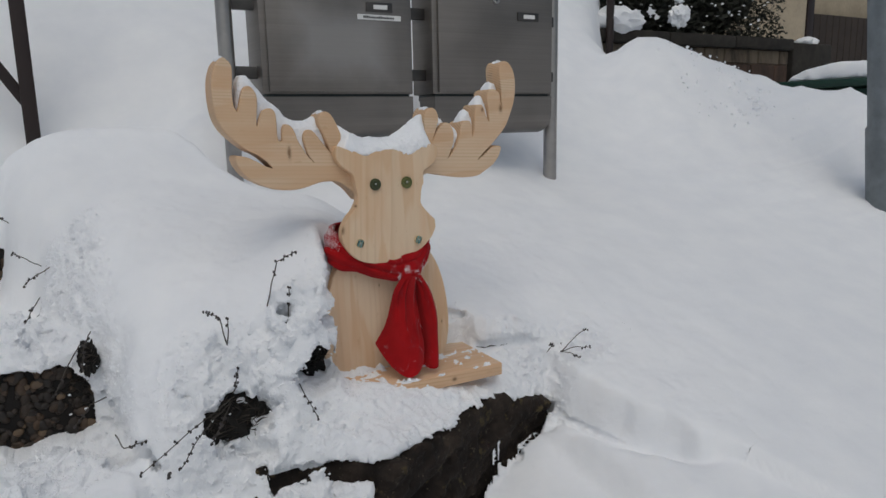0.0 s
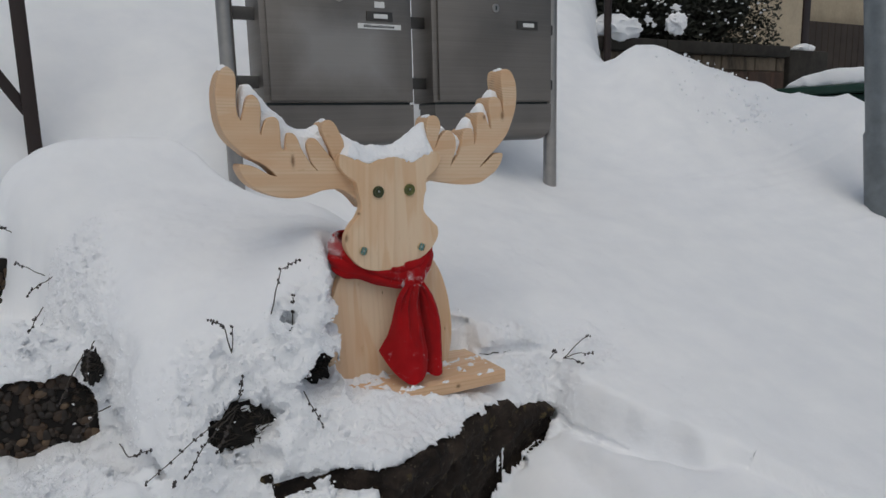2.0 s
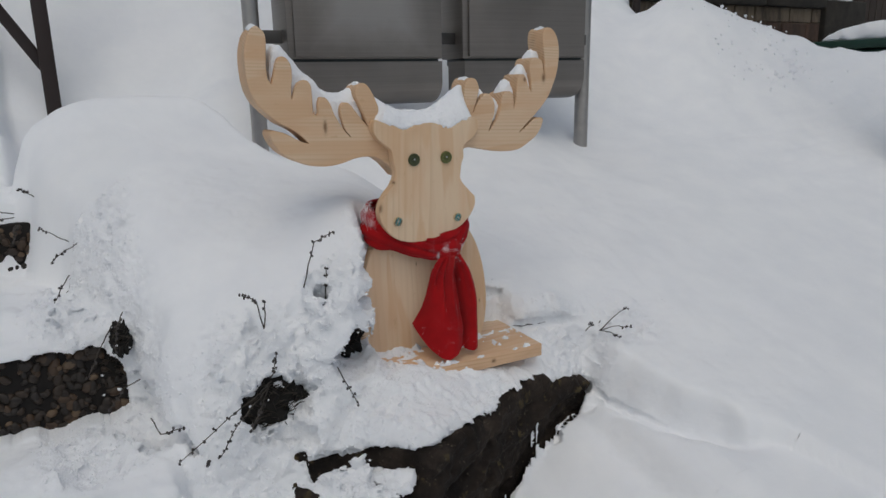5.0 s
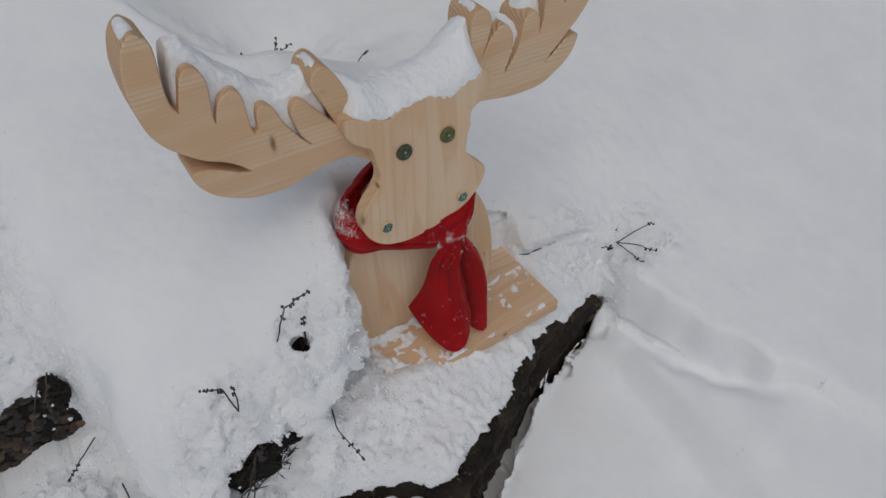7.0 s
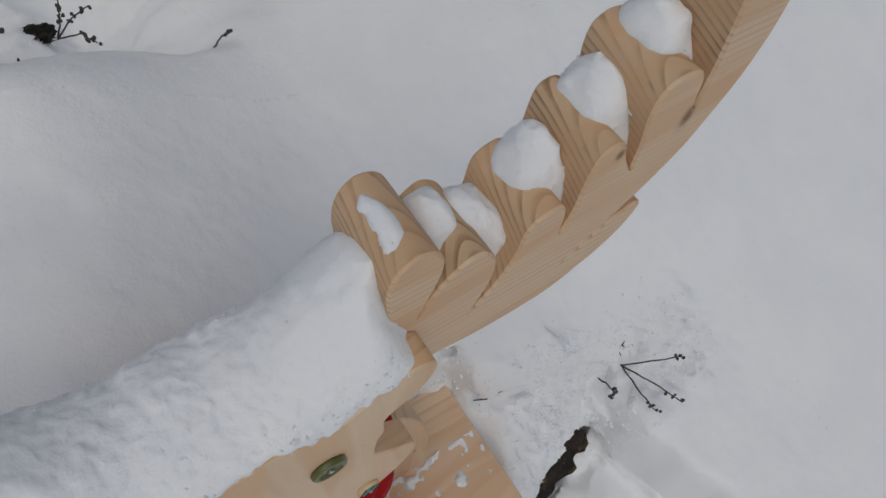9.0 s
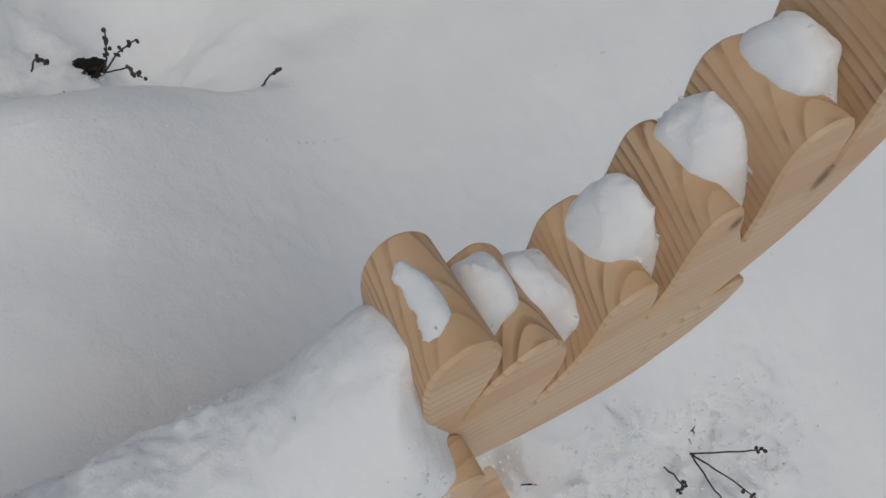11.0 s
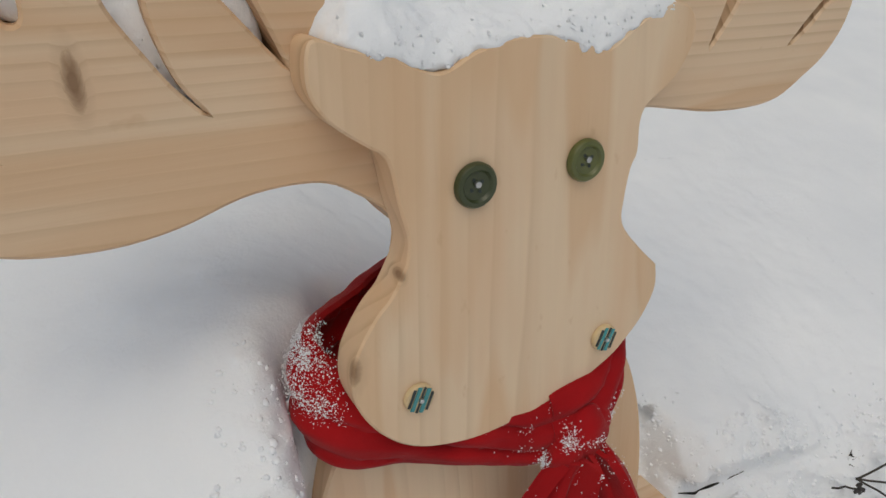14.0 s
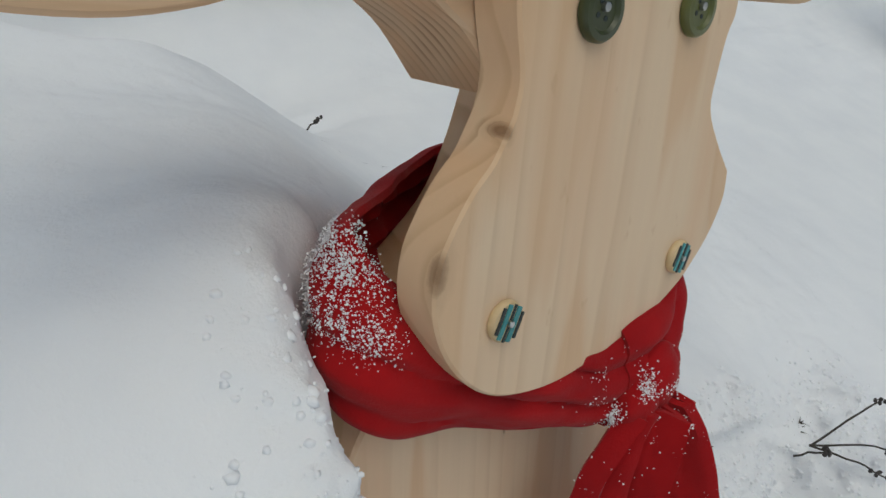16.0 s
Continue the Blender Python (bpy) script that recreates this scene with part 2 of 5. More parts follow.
def stone_material():
    m, nt, p = material("dark_mossy_stone")
    vec = coords(nt)
    big = noise_tex(nt, vec, 14, 6, 0.65)
    fine = noise_tex(nt, vec, 120, 5, 0.7)
    lich = noise_tex(nt, vec, 34, 4, 0.6)
    c = ramp(nt, big, (0.32, (0.009, 0.007, 0.006)), (0.50, (0.024, 0.018, 0.0145)), (0.72, (0.066, 0.050, 0.038)))
    c = mix(nt, ramp(nt, lich, (0.59, (0, 0, 0)), (0.68, (0.75, 0.75, 0.75))), c, (0.105, 0.080, 0.036))
    c = mix(nt, ramp(nt, fine, (0.61, (0, 0, 0)), (0.68, (0.7, 0.7, 0.7))), c, (0.15, 0.125, 0.09))
    p.inputs["Specular IOR Level"].default_value = 0.2
    nt.links.new(c, p.inputs["Base Color"])
    p.inputs["Roughness"].default_value = 0.85
    bump(nt, p, math_node(nt, "ADD", big, math_node(nt, "MULTIPLY", fine, 0.4)), 0.9, 0.008)
    return m


def felt_material():
    m, nt, p = material("red_felt")
    vec = coords(nt)
    big = noise_tex(nt, vec, 25, 4)
    weave = noise_tex(nt, vec, 900, 3, 0.7)
    c = ramp(nt, big, (0.3, (0.27, 0.006, 0.009)), (0.7, (0.40, 0.009, 0.012)))
    frost = noise_tex(nt, vec, 170, 5, 0.75)
    area = noise_tex(nt, vec, 16, 3)
    dust = math_node(nt, "MULTIPLY", ramp(nt, frost, (0.66, (0, 0, 0)), (0.70, (1, 1, 1))), ramp(nt, area, (0.48, (0, 0, 0)), (0.60, (1, 1, 1))))
    nt.links.new(mix(nt, dust, c, (0.86, 0.84, 0.86)), p.inputs["Base Color"])
    p.inputs["Roughness"].default_value = 0.95
    p.inputs["Specular IOR Level"].default_value = 0.1
    p.inputs["Sheen Weight"].default_value = 0.08
    p.inputs["Sheen Roughness"].default_value = 0.5
    bump(nt, p, math_node(nt, "ADD", weave, math_node(nt, "MULTIPLY", dust, 1.5)), 0.4, 0.0008)
    return m


def pebble_material():
    m, nt, p = material("river_pebble")
    oi = nt.nodes.new("ShaderNodeObjectInfo")
    fine = noise_tex(nt, coords(nt), 160, 4)
    c = ramp(nt, oi.outputs["Random"], (0.0, (0.008, 0.005, 0.003)), (0.35, (0.014, 0.008, 0.004)), (0.70, (0.030, 0.016, 0.007)), (0.93, (0.075, 0.040, 0.018)), (1.0, (0.18, 0.12, 0.07)))
    nt.links.new(mix(nt, math_node(nt, "MULTIPLY", fine, 0.5), c, (0.022, 0.015, 0.010)), p.inputs["Base Color"])
    p.inputs["Roughness"].default_value = 0.5
    return m


MAIL_METAL = mailbox_metal()
FROSTED = mailbox_metal(True)
STONE = stone_material()
FELT = felt_material()
PEBBLE = pebble_material()


# ---- building helpers, all in the site's axes ----
BASE = {}


def thing(name, base, label, category, group="", kind=""):
    e = new(name)
    e.empty_display_size = 0.05
    BASE[e.name] = Vector(base)
    e.matrix_world = SITE @ Matrix.Translation(base)
    return tagged(e, label, category, group, kind)


def finish(bm, ob_name, mat, base, smooth=True):
    me = bpy.data.meshes.new(ob_name)
    bmesh.ops.translate(bm, verts=bm.verts, vec=-Vector(base))
    bmesh.ops.recalc_face_normals(bm, faces=bm.faces)
    for f in bm.faces:
        f.smooth = smooth
    bm.to_mesh(me)
    bm.free()
    me.materials.append(mat)
    if smooth:
        me.set_sharp_from_angle(angle=radians(38))
    return me


def part(name, bm, mat, parent, label="", smooth=True):
    base = BASE[parent.name]
    ob = new(name, finish(bm, name, mat, base, smooth))
    ob.parent = parent
    BASE[ob.name] = base
    return tagged(ob, label)


def solo(name, bm, mat, base, label, category, group="", kind="", smooth=True):
    ob = new(name, finish(bm, name, mat, base, smooth))
    BASE[ob.name] = Vector(base)
    ob.matrix_world = SITE @ Matrix.Translation(base)
    return tagged(ob, label, category, group, kind)


def box(x0, x1, y0, y1, z0, z1, bevel=0.002, seg=2):
    bm = bmesh.new()
    m = Matrix.LocRotScale(((x0 + x1) / 2, (y0 + y1) / 2, (z0 + z1) / 2), None, (x1 - x0, y1 - y0, z1 - z0))
    bmesh.ops.create_cube(bm, size=1, matrix=m)
    if bevel:
        bmesh.ops.bevel(bm, geom=bm.edges[:], offset=bevel, segments=seg, profile=0.5, affect="EDGES")
    return bm


def tube(points, radii, sides=10, closed=True):
    """A tapered round bar along points."""
    bm = bmesh.new()
    pts = [Vector(p) for p in points]
    rings = []
    for i, p in enumerate(pts):
        d = (pts[min(i + 1, len(pts) - 1)] - pts[max(i - 1, 0)]).normalized()
        a = d.orthogonal().normalized()
        if rings:
            a = (prev - d * prev.dot(d)).normalized()
        prev = a
        b = d.cross(a)
        r = radii[i] if isinstance(radii, (list, tuple)) else radii
        rings.append([bm.verts.new(p + (a * math.cos(k * math.tau / sides) + b * math.sin(k * math.tau / sides)) * r) for k in range(sides)])
    for r0, r1 in zip(rings, rings[1:]):
        for k in range(sides):
            bm.faces.new((r0[k], r0[(k + 1) % sides], r1[(k + 1) % sides], r1[k]))
    if closed:
        bm.faces.new(rings[0][::-1])
        bm.faces.new(rings[-1])
    return bm


def rounded(outline, steps=4):
    """A smooth closed curve through the points; a third entry marks a point that stays sharp."""
    n, out = len(outline), []
    P = [Vector((p[0] / 1000, p[1] / 1000)) for p in outline]
    sharp = [len(p) > 2 for p in outline]
    for i in range(n):
        a, b, c, d = P[i - 1], P[i], P[(i + 1) % n], P[(i + 2) % n]
        m0 = (c - b) * 0.6 if sharp[i] else (c - a) * 0.5
        m1 = (c - b) * 0.6 if sharp[(i + 1) % n] else (d - b) * 0.5
        for k in range(steps):
            t = k / steps
            out.append(b * (2 * t ** 3 - 3 * t ** 2 + 1) + m0 * (t ** 3 - 2 * t ** 2 + t) + c * (3 * t ** 2 - 2 * t ** 3) + m1 * (t ** 3 - t ** 2))
    return out


def plank(outline, y0, y1, edge=0.0012, steps=4):
    """A board sawn to the outline (millimetres, X and Z), from depth y0 to y1, with slightly broken edges."""
    pts = rounded(outline, steps)
    area = sum(a.x * b.y - b.x * a.y for a, b in zip(pts, pts[1:] + pts[:1]))
    if area < 0:
        pts.reverse()
    n = len(pts)
    inset = []
    for i in range(n):
        d = pts[(i + 1) % n] - pts[i - 1]
        d = d.normalized() if d.length > 1e-6 else Vector((1, 0))
        inset.append(pts[i] + Vector((-d.y, d.x)) * edge)
    bm = bmesh.new()
    loops = []
    for ring, y in ((inset, y0), (pts, y0 + edge), (pts, (y0 + y1) / 2), (pts, y1 - edge), (inset, y1)):
        loops.append([bm.verts.new((p.x, y, p.y)) for p in ring])
    for a, b in zip(loops, loops[1:]):
        for k in range(n):
            bm.faces.new((a[k], a[(k + 1) % n], b[(k + 1) % n], b[k]))
    bm.faces.new(loops[0])
    bm.faces.new(loops[-1][::-1])
    return bm


def blob(centre, size, seed, rough=0.25, sub=3, freq=1.6):
    bm = bmesh.new()
    bmesh.ops.create_icosphere(bm, subdivisions=sub, radius=1)
    off = Vector((seed * 7.1, seed * 3.3, seed * 1.7))
    for v in bm.verts:
        k = 1 + rough * noise.fractal(v.co * freq + off, 0.7, 2.1, 4)
        v.co = Vector(centre) + Vector((v.co.x * size[0], v.co.y * size[1], v.co.z * size[2])) * k
    return bm


def join(bms):
    out = bmesh.new()
    for b in bms:
        me = bpy.data.meshes.new("tmp")
        b.to_mesh(me)
        b.free()
        out.from_mesh(me)
        bpy.data.meshes.remove(me)
    return out


def lerp_table(table, x):
    for (x0, y0), (x1, y1) in zip(table, table[1:]):
        if x <= x1:
            t = min(1, max(0, (x - x0) / (x1 - x0)))
            t = t * t * (3 - 2 * t)
            return y0 + (y1 - y0) * t
    return table[-1][1]


# ---- the snow-covered slope: one sheet to the horizon ----
def sm(a, b, x):
    t = min(1.0, max(0.0, (x - a) / (b - a)))
    return t * t * (3 - 2 * t)


STONE_EDGE = [(-0.32, -0.10), (-0.25, -0.185), (-0.15, -0.196), (-0.09, -0.172), (-0.02, -0.138), (0.035, -0.107), (0.08, -0.080), (0.145, -0.046), (0.236, -0.025), (0.289, -0.004), (0.33, 0.03)]
TREADS = [(-9, 0.24), (-0.44, 0.41), (-0.14, 0.575), (0.16, 0.745), (0.45, 0.872), (0.76, 1.04), (1.06, 1.235), (1.36, 1.40), (1.66, 1.565)]


def nz(x, y, f, s=0.0, octaves=4):
    return noise.fractal(Vector((x * f, y * f, s)), 0.9, 2.0, octaves)


BREAK = [(-0.60, 0.05), (-0.45, 0.03), (-0.40, 0.0), (-0.35, -0.055), (-0.27, -0.072), (-0.20, -0.066), (-0.17, -0.060), (-0.15, -0.054), (-0.125, -0.046), (-0.107, -0.036), (-0.094, 0.041), (-0.074, 0.048), (-0.060, 0.082), (0.12, 0.10), (0.165, 0.088), (0.182, 0.044), (0.232, 0.034), (0.283, 0.032), (0.335, 0.018), (0.36, -0.02), (0.40, -0.26), (0.60, -0.60), (1.2, -1.2)]
CREASE = [(-0.40, 0.50), (-0.25, 0.40), (-0.20, 0.364), (-0.15, 0.338), (-0.09, 0.314), (-0.035, 0.295), (0.0, 0.30), (0.03, 0.34), (0.2, 0.40)]


PITS = [(0.012, 0.492, 0.016, 0.010, 0.02), (-0.04, 0.505, 0.018, 0.010, 0.02)]


def pit_depth(u, w):
    """Hollows that the stems keep open in the snow."""
    deep = 0.0
    for cu, cw, ru, rw, d in PITS:
        if abs(u - cu) < 2 * ru and abs(w - cw) < 2 * rw:
            r = math.hypot((u - cu) / ru, (w - cw) / rw) + 0.30 * nz(u, w, 55, cu)
            deep = max(deep, d * sm(1.08, 0.72, r))
    return deep


def height(u, w):
    return slope(u, w) - (pit_depth(u, w) if -0.6 < u < 0.5 and -0.2 < w < 0.7 else 0.0)


SHELF = [(-0.34, -0.088), (-0.24, -0.093), (-0.19, -0.094), (-0.15, -0.109), (-0.122, -0.128), (-0.095, -0.165), (-0.07, -0.21)]


def stone_top(u, w):
    """The stone's top, with a lower shelf broken out of its front at one end."""
    return 0.630 - 0.30 * max(0.0, u - 0.15) - 0.038 * sm(0.0, -0.010, w - lerp_table(SHELF, u)) * sm(-0.08, -0.12, u)


def slope(u, w):
    """Snow level at (u, w) in the site's axes."""
    wx, wy = -0.0509 + 0.8660254 * u - 0.5 * w, 1.06675 + 0.5 * u + 0.8660254 * w
    z = 0.70 + 0.36 * (w - 0.006) - 0.06 * (u - 0.37) + 0.34 * max(0.0, w - 0.75) * sm(0.7, 1.1, w)
    # bank thrown up beside the lane, and the ground falling away behind it
    bank = sm(0.60, 0.86, wx)
    z += 0.20 * bank * math.exp(-((wy - 3.0) / 0.55) ** 2) + bank * sm(1.9, 2.6, wy) * (0.020 * nz(wx, wy, 2.3, 1.0) + 0.016 * nz(wx, wy, 9, 1.4) + 0.008 * nz(wx, wy, 30, 2.4))
    z += 0.105 * math.exp(-((wx - 1.75) / 0.28) ** 2 - ((wy - 2.9) / 0.5) ** 2)
    side = sm(0.195, 0.255, wx / max(0.5, wy)) * sm(2.95, 3.6, wy)
    z = z * (1 - side) + 0.55 * side
    # mound over the lavender beside and behind the wooden animal
    back = sm(0.46 + 0.16 * sm(-0.05, -0.25, u), 0.33 + 0.20 * sm(-0.05, -0.25, u), w)
    z += 0.095 * sm(0.17, -0.04, u) * back
    z += 0.036 * math.exp(-((u + 0.13) / 0.14) ** 2 - ((w - 0.08) / 0.16) ** 2)
    z += 0.046 * math.exp(-((u + 0.096) / 0.060) ** 2 - ((w - 0.050) / 0.070) ** 2)
    z += 0.016 * math.exp(-((u + 0.05) / 0.07) ** 2 - ((w - 0.17) / 0.07) ** 2)
    z -= 0.19 * math.exp(-((w - 0.98) / 0.20) ** 2) * sm(-0.05, -0.35, u)
    z += 0.060 * math.exp(-((w - 0.60) / 0.12) ** 2) * sm(0.02, -0.15, u) - 0.03 * math.exp(-((u - 0.85) / 0.15) ** 2 - ((w - 0.70) / 0.15) ** 2)
    crest = lerp_table([(-0.40, 0.66), (-0.20, 0.545), (-0.05, 0.448), (0.03, 0.412), (0.10, 0.392), (0.2, 0.37)], u)
    z -= 0.062 * sm(crest - 0.004, crest + 0.034, w + 0.004 * nz(u, w, 20, 2.7)) * sm(0.17, 0.03, u) * sm(0.90, 0.66, w)
    z += 0.052 * math.exp(-((w - 0.84) / 0.09) ** 2) * sm(0.14, -0.02, u) * sm(-0.46, -0.32, u)
    # hollow below the mailboxes, with a trodden dent and the lumps round dead stems
    z -= 0.08 * math.exp(-((u - 0.10) / 0.20) ** 2 - ((w - 0.57) / 0.10) ** 2)
    lump = math.exp(-((u + 0.02) / 0.13) ** 2 - ((w - 0.53) / 0.07) ** 2)
    z += lump * (0.030 * nz(u, w, 17, 2.2) + 0.014 * nz(u, w, 45, 5.1)) - 0.02 * math.exp(-((u - 0.18) / 0.06) ** 2 - ((w - 0.47) / 0.04) ** 2)
    # where the deep snow ends above stone and soil
    brk = lerp_table(BREAK, u)
    d = w - brk + 0.007 * nz(u, w, 18, 3.5)
    bush = sm(-0.14, -0.22, u)
    front = sm(0.0, -0.03, w)
    right = sm(0.31, 0.36, u) * (1 - front) + sm(0.0, 0.028 + 0.10 * sm(-0.17, -0.30, w), u - lerp_table(CREASE, w)) * front
    z -= (0.010 * math.exp(-max(0.0, d) / 0.012) * (1 - bush) + 0.085 * math.exp(-max(0.0, d) / 0.055) * bush) * (1 - right)
    z -= 0.072 * math.exp(-max(0.0, u - 0.28 - 0.3 * w) / 0.12) * sm(0.24, 0.36, u) * math.exp(-max(0.0, w - 0.03) / 0.05)
    # snow on the stone, and the lower snow in front of it
    edge = lerp_table(STONE_EDGE, u)
    lay = 0.012 + 0.026 * sm(edge, max(edge + 0.02, -0.045), w) * (1 - 0.65 * sm(0.03, 0.11, u)) + 0.010 * sm(0.03, -0.09, u)
    lay += 0.030 * sm(0.022, 0.05, w) * sm(0.19, 0.16, u) + 0.036 * sm(edge, 0.035, w) * sm(0.165, 0.185, u) + 0.016 * sm(0.05, -0.02, u) * sm(-0.10, -0.05, w) * sm(-0.015, -0.042, w)
    ledge = stone_top(u, w) + lay * (1 - 0.35 * sm(0.0, -0.012, w - lerp_table(SHELF, u)) * sm(-0.08, -0.12, u))
    out = lerp_table([(-0.25, 0.39), (-0.017, 0.420), (0.117, 0.476), (0.236, 0.532), (0.289, 0.586), (0.33, 0.61)], u) + 0.25 * (w - edge) - 0.016
    out += 0.035 * sm(-0.004, 0.014, edge - w)
    cut = sm(0.000, 0.008, w - edge + 0.009 * sm(-0.06, 0.03, u) * sm(0.26, 0.19, u) - 0.011 * nz(u, w, 38, 8.0) - 0.006 * nz(u, w, 110, 3.0) - 0.008 * nz(u, w, 11, 2.0))
    low = out * (1 - cut) + ledge * cut
    lavender = sm(-0.215, -0.265, u + 0.010 * nz(u, w, 22, 6.3))
    floor = 0.605 + 0.20 * max(-0.25, w + 0.06) + 0.010 * nz(u, w, 9, 7.0)
    low = low * (1 - lavender) + floor * lavender
    # the small ridge running down from the stone's end
    cr = u - lerp_table(CREASE, w) + 0.004 * nz(u, w, 14, 9.0)
    low -= 0.046 * sm(-0.07, -0.004, cr) * sm(0.005, -0.03, w) * sm(-0.30, -0.20, w)
    wide = 0.014 + 0.10 * sm(-0.17, -0.30, w)
    rise = sm(-wide * 0.25, wide * 1.4, cr) * sm(0.06, 0.0, w)
    low = low * (1 - rise) + max(low, z) * rise
    k = sm(-0.010 - 0.020 * bush, 0.010 + 0.006 * bush, d)
    k = max(k, right)
    z = z * k + min(low, z) * (1 - k)
    # steps at the side, each under its own snow
    us = lerp_table([(-0.2, -0.36), (-0.05, -0.365), (0.05, -0.382), (0.16, -0.398), (0.30, -0.455), (0.45, -0.525), (0.80, -0.55), (1.05, -0.58)], w) + 0.012 * nz(u, w, 9, 5.0)
    z -= 0.10 * math.exp(-max(0.0, u - us) / 0.050) * sm(1.1, 0.7, w) * k
    st = sm(us + 0.012, us - 0.025, u)
    if st > 0:
        level = TREADS[0][1]
        for (e, top) in TREADS:
            lip = 0.026 if e < 0.3 else 0.0
            kk = sm(e - 0.004 - lip, e + 0.012 - lip, w + 0.008 * nz(u, w, 14, 4.0))
            level = level * (1 - kk) + (top + 0.014 + (0.045 if e < 0.1 else 0.020) * sm(e - 0.03, e + 0.06, w)) * kk
        level += 0.014 * nz(u, w, 7, 6.0)
        level = min(level, z + 0.14)
        z = z * (1 - st) + level * st
    # down to the trodden lane behind the viewer
    lane = sm(-0.45, -0.80, w + 0.25 * (u - 0.2))
    z = z * (1 - lane) + 0.02 * lane
    # undulation and wind ripple
    near = math.exp(-((u + 0.1) ** 2 + w ** 2) / 1.2)
    z += 0.008 * nz(u, w, 3.2, 11.0) + 0.0014 * nz(u, w, 28, 12.0) * near
    return z


def crumble(u, w):
    """How far the snow is broken up into crumbs."""
    c = sm(-0.11, -0.17, u) * sm(-0.41, -0.33, u) * sm(0.03, -0.045, w + 0.035 * nz(u, w, 11, 1.0)) + 0.75 * sm(0.20, 0.27, u) * sm(0.46, 0.38, u) * sm(0.075, 0.02, abs(w))
    c += 1.0 * sm(-0.36, -0.41, u) * sm(-0.56, -0.50, u) * sm(0.55, 0.4, w) * sm(-0.06, 0.0, w) + 0.55 * sm(0.02, -0.06, w) * sm(-0.22, -0.16, u) * sm(0.30, 0.24, u) * sm(-0.035, -0.01, w - lerp_table(STONE_EDGE, u)) + 0.5 * sm(0.15, 0.18, u) * sm(0.31, 0.27, u) * sm(-0.02, 0.0, w) * sm(0.075, 0.05, w)
    c += 0.6 * math.exp(-((u - 0.165) / 0.03) ** 2 - ((w - 0.085) / 0.025) ** 2)
    c += 0.5 * math.exp(-((u + 0.112) / 0.018) ** 2) * sm(0.07, 0.02, w) * sm(-0.09, -0.05, w)
    return min(1.0, c)


def axis_lines(lo, hi, fine, dense_lo, dense_hi, growth=1.09):
    mid = [dense_lo + fine * i for i in range(int((dense_hi - dense_lo) / fine) + 1)]
    s, a = fine, [mid[-1]]
    while a[-1] < hi:
        s *= growth
        a.append(a[-1] + s)
    s, b = fine, [mid[0]]
    while b[-1] > lo:
        s *= growth
        b.append(b[-1] - s)
    return b[:0:-1] + mid + a[1:]


US = axis_lines(-400, 400, 0.006, -0.69, 0.60)
WS = axis_lines(-400, 400, 0.006, -0.324, 0.66)
TABLE = np.random.default_rng(7).uniform(-1, 1, 65536).astype(np.float32)


def grain(p, f, seed=0):
    """Smooth lattice noise for an array of points."""
    q = p * f + seed * 3.17
    i = np.floor(q).astype(np.int64)
    t = (q - i).astype(np.float32)
    t = t * t * (3 - 2 * t)
    out = np.zeros(len(p), np.float32)
    for dx in (0, 1):
        for dy in (0, 1):
            for dz in (0, 1):
                key = ((i[:, 0] + dx) * 73856093) ^ ((i[:, 1] + dy) * 19349663) ^ ((i[:, 2] + dz) * 83492791)
                key = (key ^ (key >> 13)) * 1274126177
                wgt = (t[:, 0] if dx else 1 - t[:, 0]) * (t[:, 1] if dy else 1 - t[:, 1]) * (t[:, 2] if dz else 1 - t[:, 2])
                out += TABLE[(key ^ (key >> 16)) & 65535] * wgt
    return out


def chain_distance(p, pts, radii):
    """Distance to a bent tube through the points."""
    best = np.full(len(p), 9.0)
    if len(pts) == 1:
        return np.linalg.norm(p - np.array(pts[0]), axis=1) - radii[0]
    for (a, b, ra, rb) in zip(pts, pts[1:], radii, radii[1:]):
        a, b = np.array(a), np.array(b)
        t = np.clip(((p - a) @ (b - a)) / ((b - a) @ (b - a)), 0, 1)
        best = np.minimum(best, np.linalg.norm(p - a - t[:, None] * (b - a), axis=1) - (ra + (rb - ra) * t))
    return best


